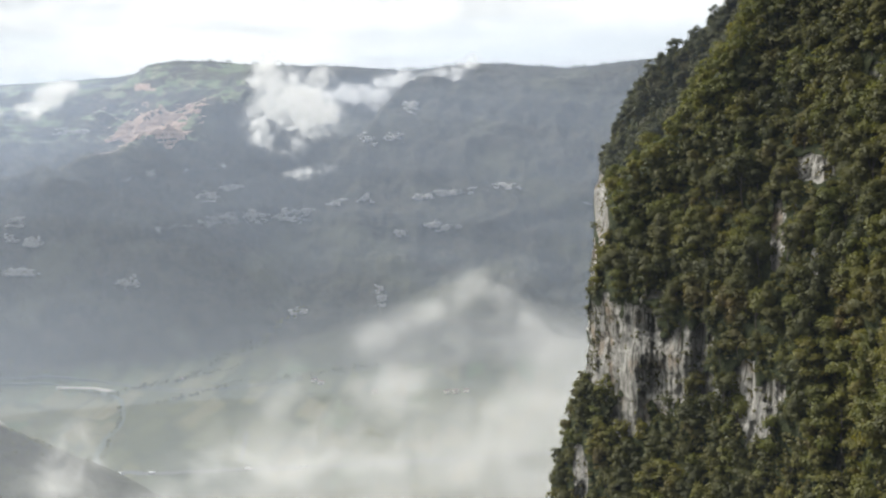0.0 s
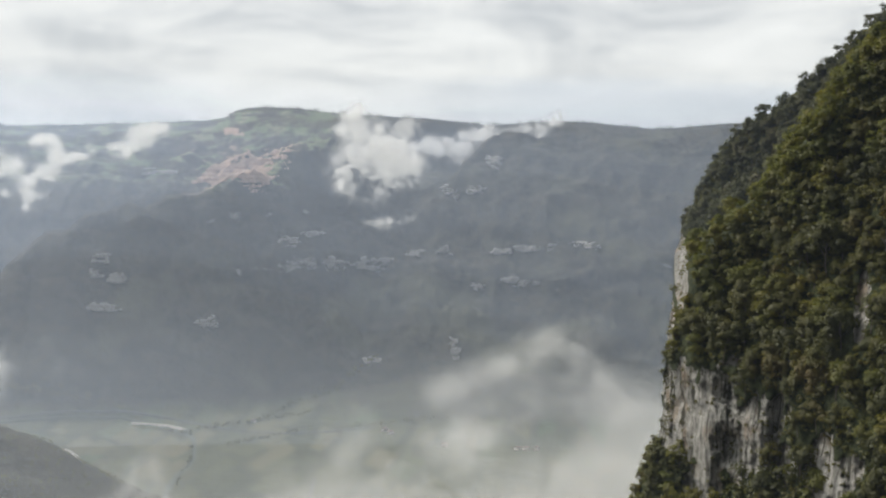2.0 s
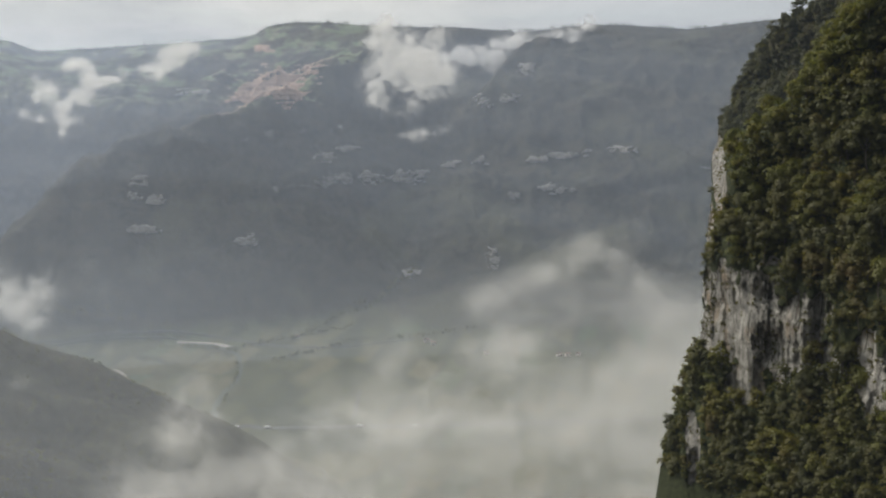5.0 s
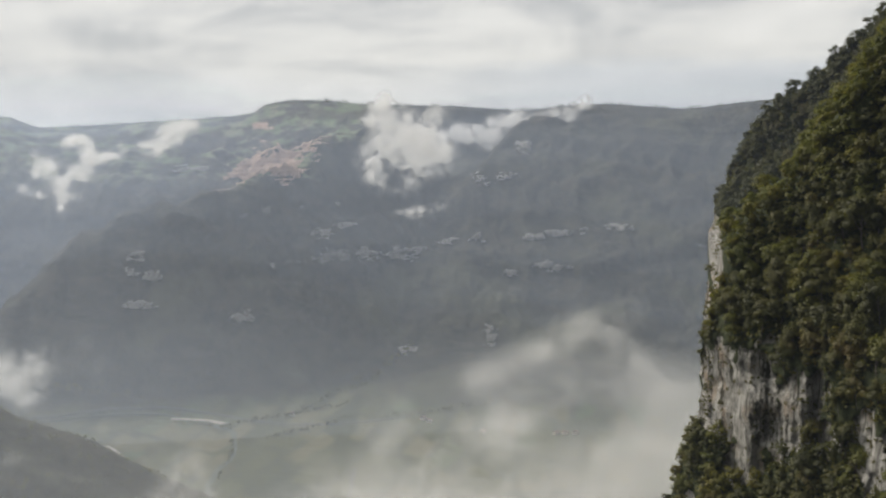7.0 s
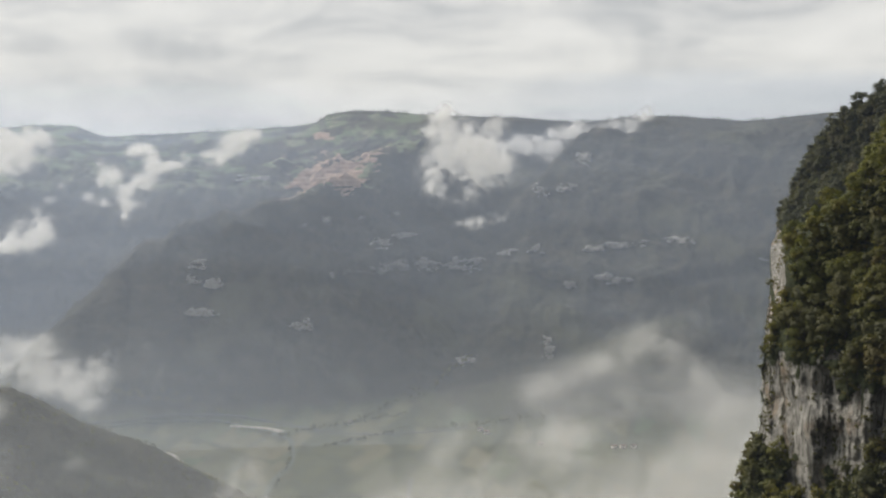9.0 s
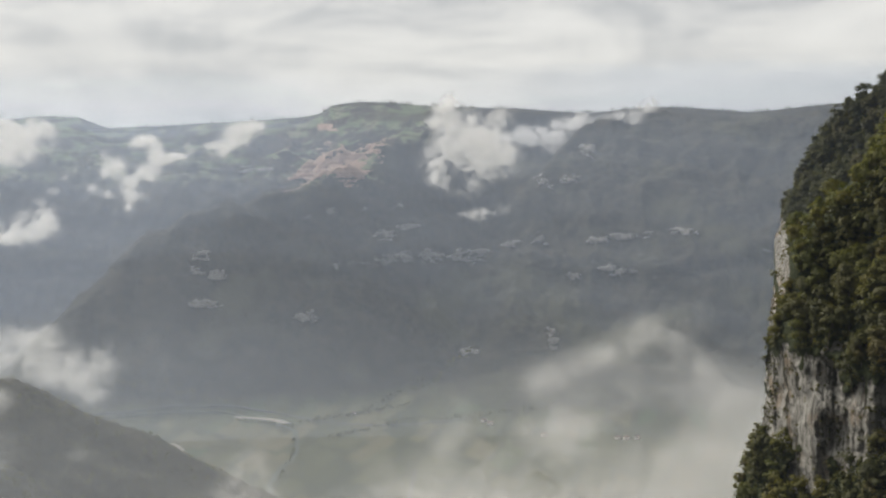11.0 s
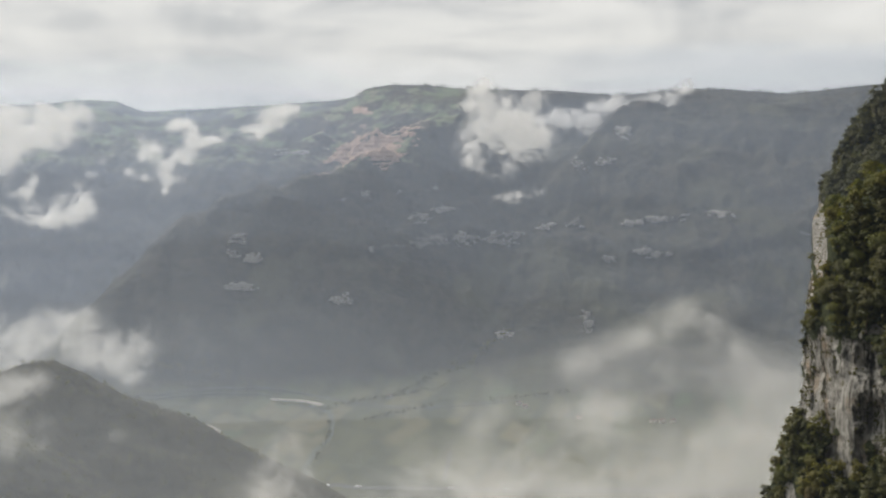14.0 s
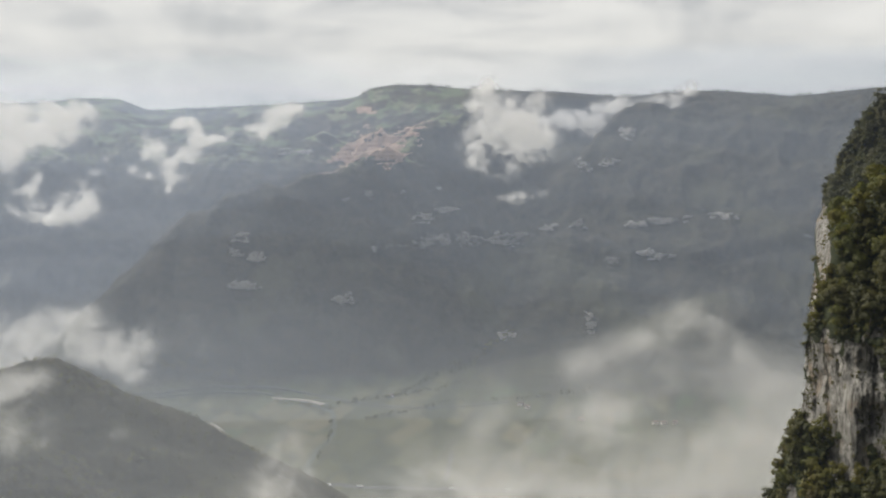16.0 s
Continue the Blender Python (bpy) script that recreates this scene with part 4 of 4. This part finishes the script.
cloud("cloud", "ragged white cloud hanging below the plateau", 3290, [(-21.43, 0.54, 0.42, 0.21, 0.90), (-21.88, 0.34, 0.26, 0.16, 0.40), (-22.82, -0.60, 0.47, 0.31, 0.80), (-23.14, -0.92, 0.26, 0.21, 0.60), (-23.30, -0.04, 0.21, 0.21, 0.40), (-21.07, -0.04, 0.26, 0.42, 1.00), (-20.07, -0.17, 0.42, 0.16, 0.70), (-19.56, 0.26, 0.21, 0.21, 0.60), (-20.70, -0.42, 0.36, 0.16, 0.60), (-21.34, -0.93, 0.42, 0.31, 1.10), (-22.09, -1.43, 0.42, 0.31, 1.10), (-22.23, -2.19, 0.21, 0.47, 0.90), (-21.60, -1.94, 0.31, 0.21, 0.50), (-23.82, -1.55, 0.21, 0.16, 0.70), (-23.21, -1.86, 0.36, 0.16, 0.40)], PUFF, 10, 1.6)
cloud("cloud", "large white cloud over the far plateau", 3270, [(-27.01, 0.65, 1.04, 0.57, 1.30), (-26.25, 0.95, 0.57, 0.34, 0.90), (-28.20, 0.33, 1.17, 0.57, 1.30), (-29.13, -0.04, 0.78, 0.78, 1.20), (-29.34, 0.74, 0.52, 0.26, 0.70), (-27.27, -0.21, 0.78, 0.31, 0.70), (-29.06, -1.26, 0.39, 0.65, 0.70), (-28.64, 1.08, 0.78, 0.18, 0.60), (-25.77, 1.05, 0.31, 0.26, 0.40), (-30.27, 0.32, 1.04, 0.94, 1.20)], PUFF, 10, 1.6)
cloud("cloud", "torn low cloud against the far slope", 3230, [(-27.91, -1.89, 0.21, 0.21, 0.70), (-28.16, -2.38, 0.26, 0.26, 0.70), (-28.63, -2.49, 0.47, 0.16, 0.40), (-27.95, -3.24, 0.42, 0.42, 0.80), (-29.00, -3.35, 0.52, 0.36, 0.40), (-27.13, -3.63, 0.57, 0.26, 0.90), (-26.17, -3.65, 0.57, 0.31, 0.90), (-25.68, -3.03, 0.47, 0.47, 0.60), (-26.39, -2.77, 0.57, 0.31, 0.50), (-26.14, -2.28, 0.36, 0.31, 0.40), (-25.40, -1.66, 0.36, 0.16, 0.35), (-26.88, -3.14, 0.52, 0.31, 0.50), (-24.90, -1.12, 0.26, 0.13, 0.35)], PUFF, 9, 1.6)
cloud("mist_bank", "soft grey mist above the near hill", 2300, [(-27.26, -8.22, 1.04, 0.57, 1.00), (-26.05, -8.28, 0.78, 0.57, 1.00), (-28.23, -8.92, 1.30, 0.65, 1.00), (-26.08, -9.27, 1.43, 0.65, 1.10), (-24.62, -9.84, 1.04, 0.65, 0.90), (-23.90, -10.62, 0.65, 0.52, 0.60), (-29.20, -9.85, 1.30, 1.04, 1.00), (-23.11, -8.51, 0.31, 0.26, 0.35), (-21.11, -9.09, 0.36, 0.42, 0.32), (-21.35, -8.32, 0.36, 0.21, 0.30), (-22.36, -8.92, 1.04, 0.65, 0.25), (-29.63, -8.60, 0.78, 0.52, 0.70), (-23.86, -9.12, 0.78, 0.52, 0.30), (-31.01, -8.52, 1.56, 1.04, 1.00), (-20.99, -9.60, 0.26, 0.36, 0.30), (-29.44, -6.16, 0.31, 0.31, 0.50)], WISP, 8, 2.5, 14, 110, 0.16)
cloud("mist_bank", "thin mist drifting over the near hill", 1300, [(-29.00, -10.84, 1.04, 0.52, 0.55), (-27.80, -10.42, 0.52, 0.39, 0.30), (-29.72, -11.28, 1.04, 0.65, 0.45), (-24.71, -13.31, 0.47, 0.31, 0.45), (-28.00, -13.34, 0.65, 0.36, 0.35), (-29.32, -13.48, 0.78, 0.52, 0.30), (-28.34, -12.59, 2.08, 0.52, 0.25), (-31.10, -10.94, 1.56, 1.04, 0.70)], WISP, 6, 2, 10, 80, 0.14)
cloud("mist_bank", "large bank of mist rising from the valley beside the cliff", 820, [(1.33, -7.99, 0.88, 0.52, 0.60), (2.72, -8.28, 0.88, 0.68, 0.45), (0.45, -8.60, 0.83, 0.52, 0.50), (-0.81, -9.28, 0.94, 0.52, 0.50), (-2.35, -9.88, 0.94, 0.57, 0.50), (-3.64, -10.49, 0.88, 0.62, 0.45), (3.87, -9.38, 0.88, 1.09, 0.36), (3.64, -7.12, 0.26, 0.52, 0.20), (0.74, -10.50, 2.34, 1.15, 0.46), (-2.59, -11.88, 1.82, 0.94, 0.52), (4.53, -11.11, 1.30, 1.04, 0.75), (6.27, -12.01, 1.82, 1.56, 1.00), (4.59, -13.59, 2.08, 1.30, 1.10), (1.84, -14.61, 2.08, 1.17, 1.10), (3.39, -16.12, 3.38, 1.56, 1.40), (8.04, -14.33, 3.12, 2.34, 1.30)], BANK, 8, 2, 9, 90, 0.15)
cloud("mist_bank", "thin shreds of mist drifting low over the valley floor", 900, [(-2.31, -13.01, 1.30, 0.78, 0.70), (-5.45, -13.72, 1.30, 1.04, 0.45), (-7.30, -12.34, 0.42, 1.04, 0.42), (-8.09, -13.63, 0.78, 1.04, 0.42), (-10.48, -14.90, 1.04, 0.78, 0.42), (-4.11, -15.83, 2.60, 1.04, 0.85), (-8.08, -16.15, 1.56, 0.78, 0.50), (-12.34, -16.15, 1.30, 0.65, 0.40), (-17.34, -14.78, 0.73, 0.91, 0.55), (-17.87, -16.01, 1.30, 0.65, 0.65), (-16.16, -15.14, 0.39, 0.34, 0.35), (-16.85, -13.53, 0.47, 0.52, 0.25)], BANK, 7, 2, 9, 90, 0.15, 1.3)
cloud("mist_bank", "deep mist filling the valley below the cliff", 860, [(-2.0, -19.6, 8.0, 1.8, 1.2), (6.0, -20.0, 4.0, 2.0, 1.3), (-12.0, -19.6, 5.0, 1.4, 0.9), (-9.5, -17.6, 3.4, 1.1, 0.7), (-19.0, -18.2, 2.2, 1.1, 0.8), (-14.0, -18.2, 3.0, 1.1, 0.7), (-2.5, -17.4, 3.5, 1.2, 0.7)], BANK, 7, 2, 9, 90, 0.2)


def make_haze():
    """Haze of the valley's moist air, imitated by wide tinted see-through sheets across it, thinning upwards."""
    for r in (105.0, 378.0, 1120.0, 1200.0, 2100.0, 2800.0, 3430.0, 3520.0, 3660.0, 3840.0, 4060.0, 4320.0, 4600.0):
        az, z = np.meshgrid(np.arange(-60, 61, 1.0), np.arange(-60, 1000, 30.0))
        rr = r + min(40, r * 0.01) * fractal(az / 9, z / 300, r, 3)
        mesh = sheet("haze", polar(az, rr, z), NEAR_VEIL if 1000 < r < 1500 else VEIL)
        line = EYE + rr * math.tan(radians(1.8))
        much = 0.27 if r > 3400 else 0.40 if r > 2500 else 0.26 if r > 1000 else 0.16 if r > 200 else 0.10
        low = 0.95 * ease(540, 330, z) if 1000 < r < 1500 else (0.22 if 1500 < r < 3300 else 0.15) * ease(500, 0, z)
        # extra sheet, added to lighten the near hill as haze would
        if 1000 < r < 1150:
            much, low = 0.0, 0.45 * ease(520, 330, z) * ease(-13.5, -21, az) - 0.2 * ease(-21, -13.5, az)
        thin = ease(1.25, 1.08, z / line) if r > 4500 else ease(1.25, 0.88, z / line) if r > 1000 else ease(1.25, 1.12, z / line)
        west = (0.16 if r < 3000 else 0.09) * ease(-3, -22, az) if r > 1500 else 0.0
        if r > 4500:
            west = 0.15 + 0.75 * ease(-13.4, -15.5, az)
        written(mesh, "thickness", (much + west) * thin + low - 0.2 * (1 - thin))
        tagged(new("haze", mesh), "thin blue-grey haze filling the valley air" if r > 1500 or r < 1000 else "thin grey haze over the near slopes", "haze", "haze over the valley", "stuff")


make_haze()
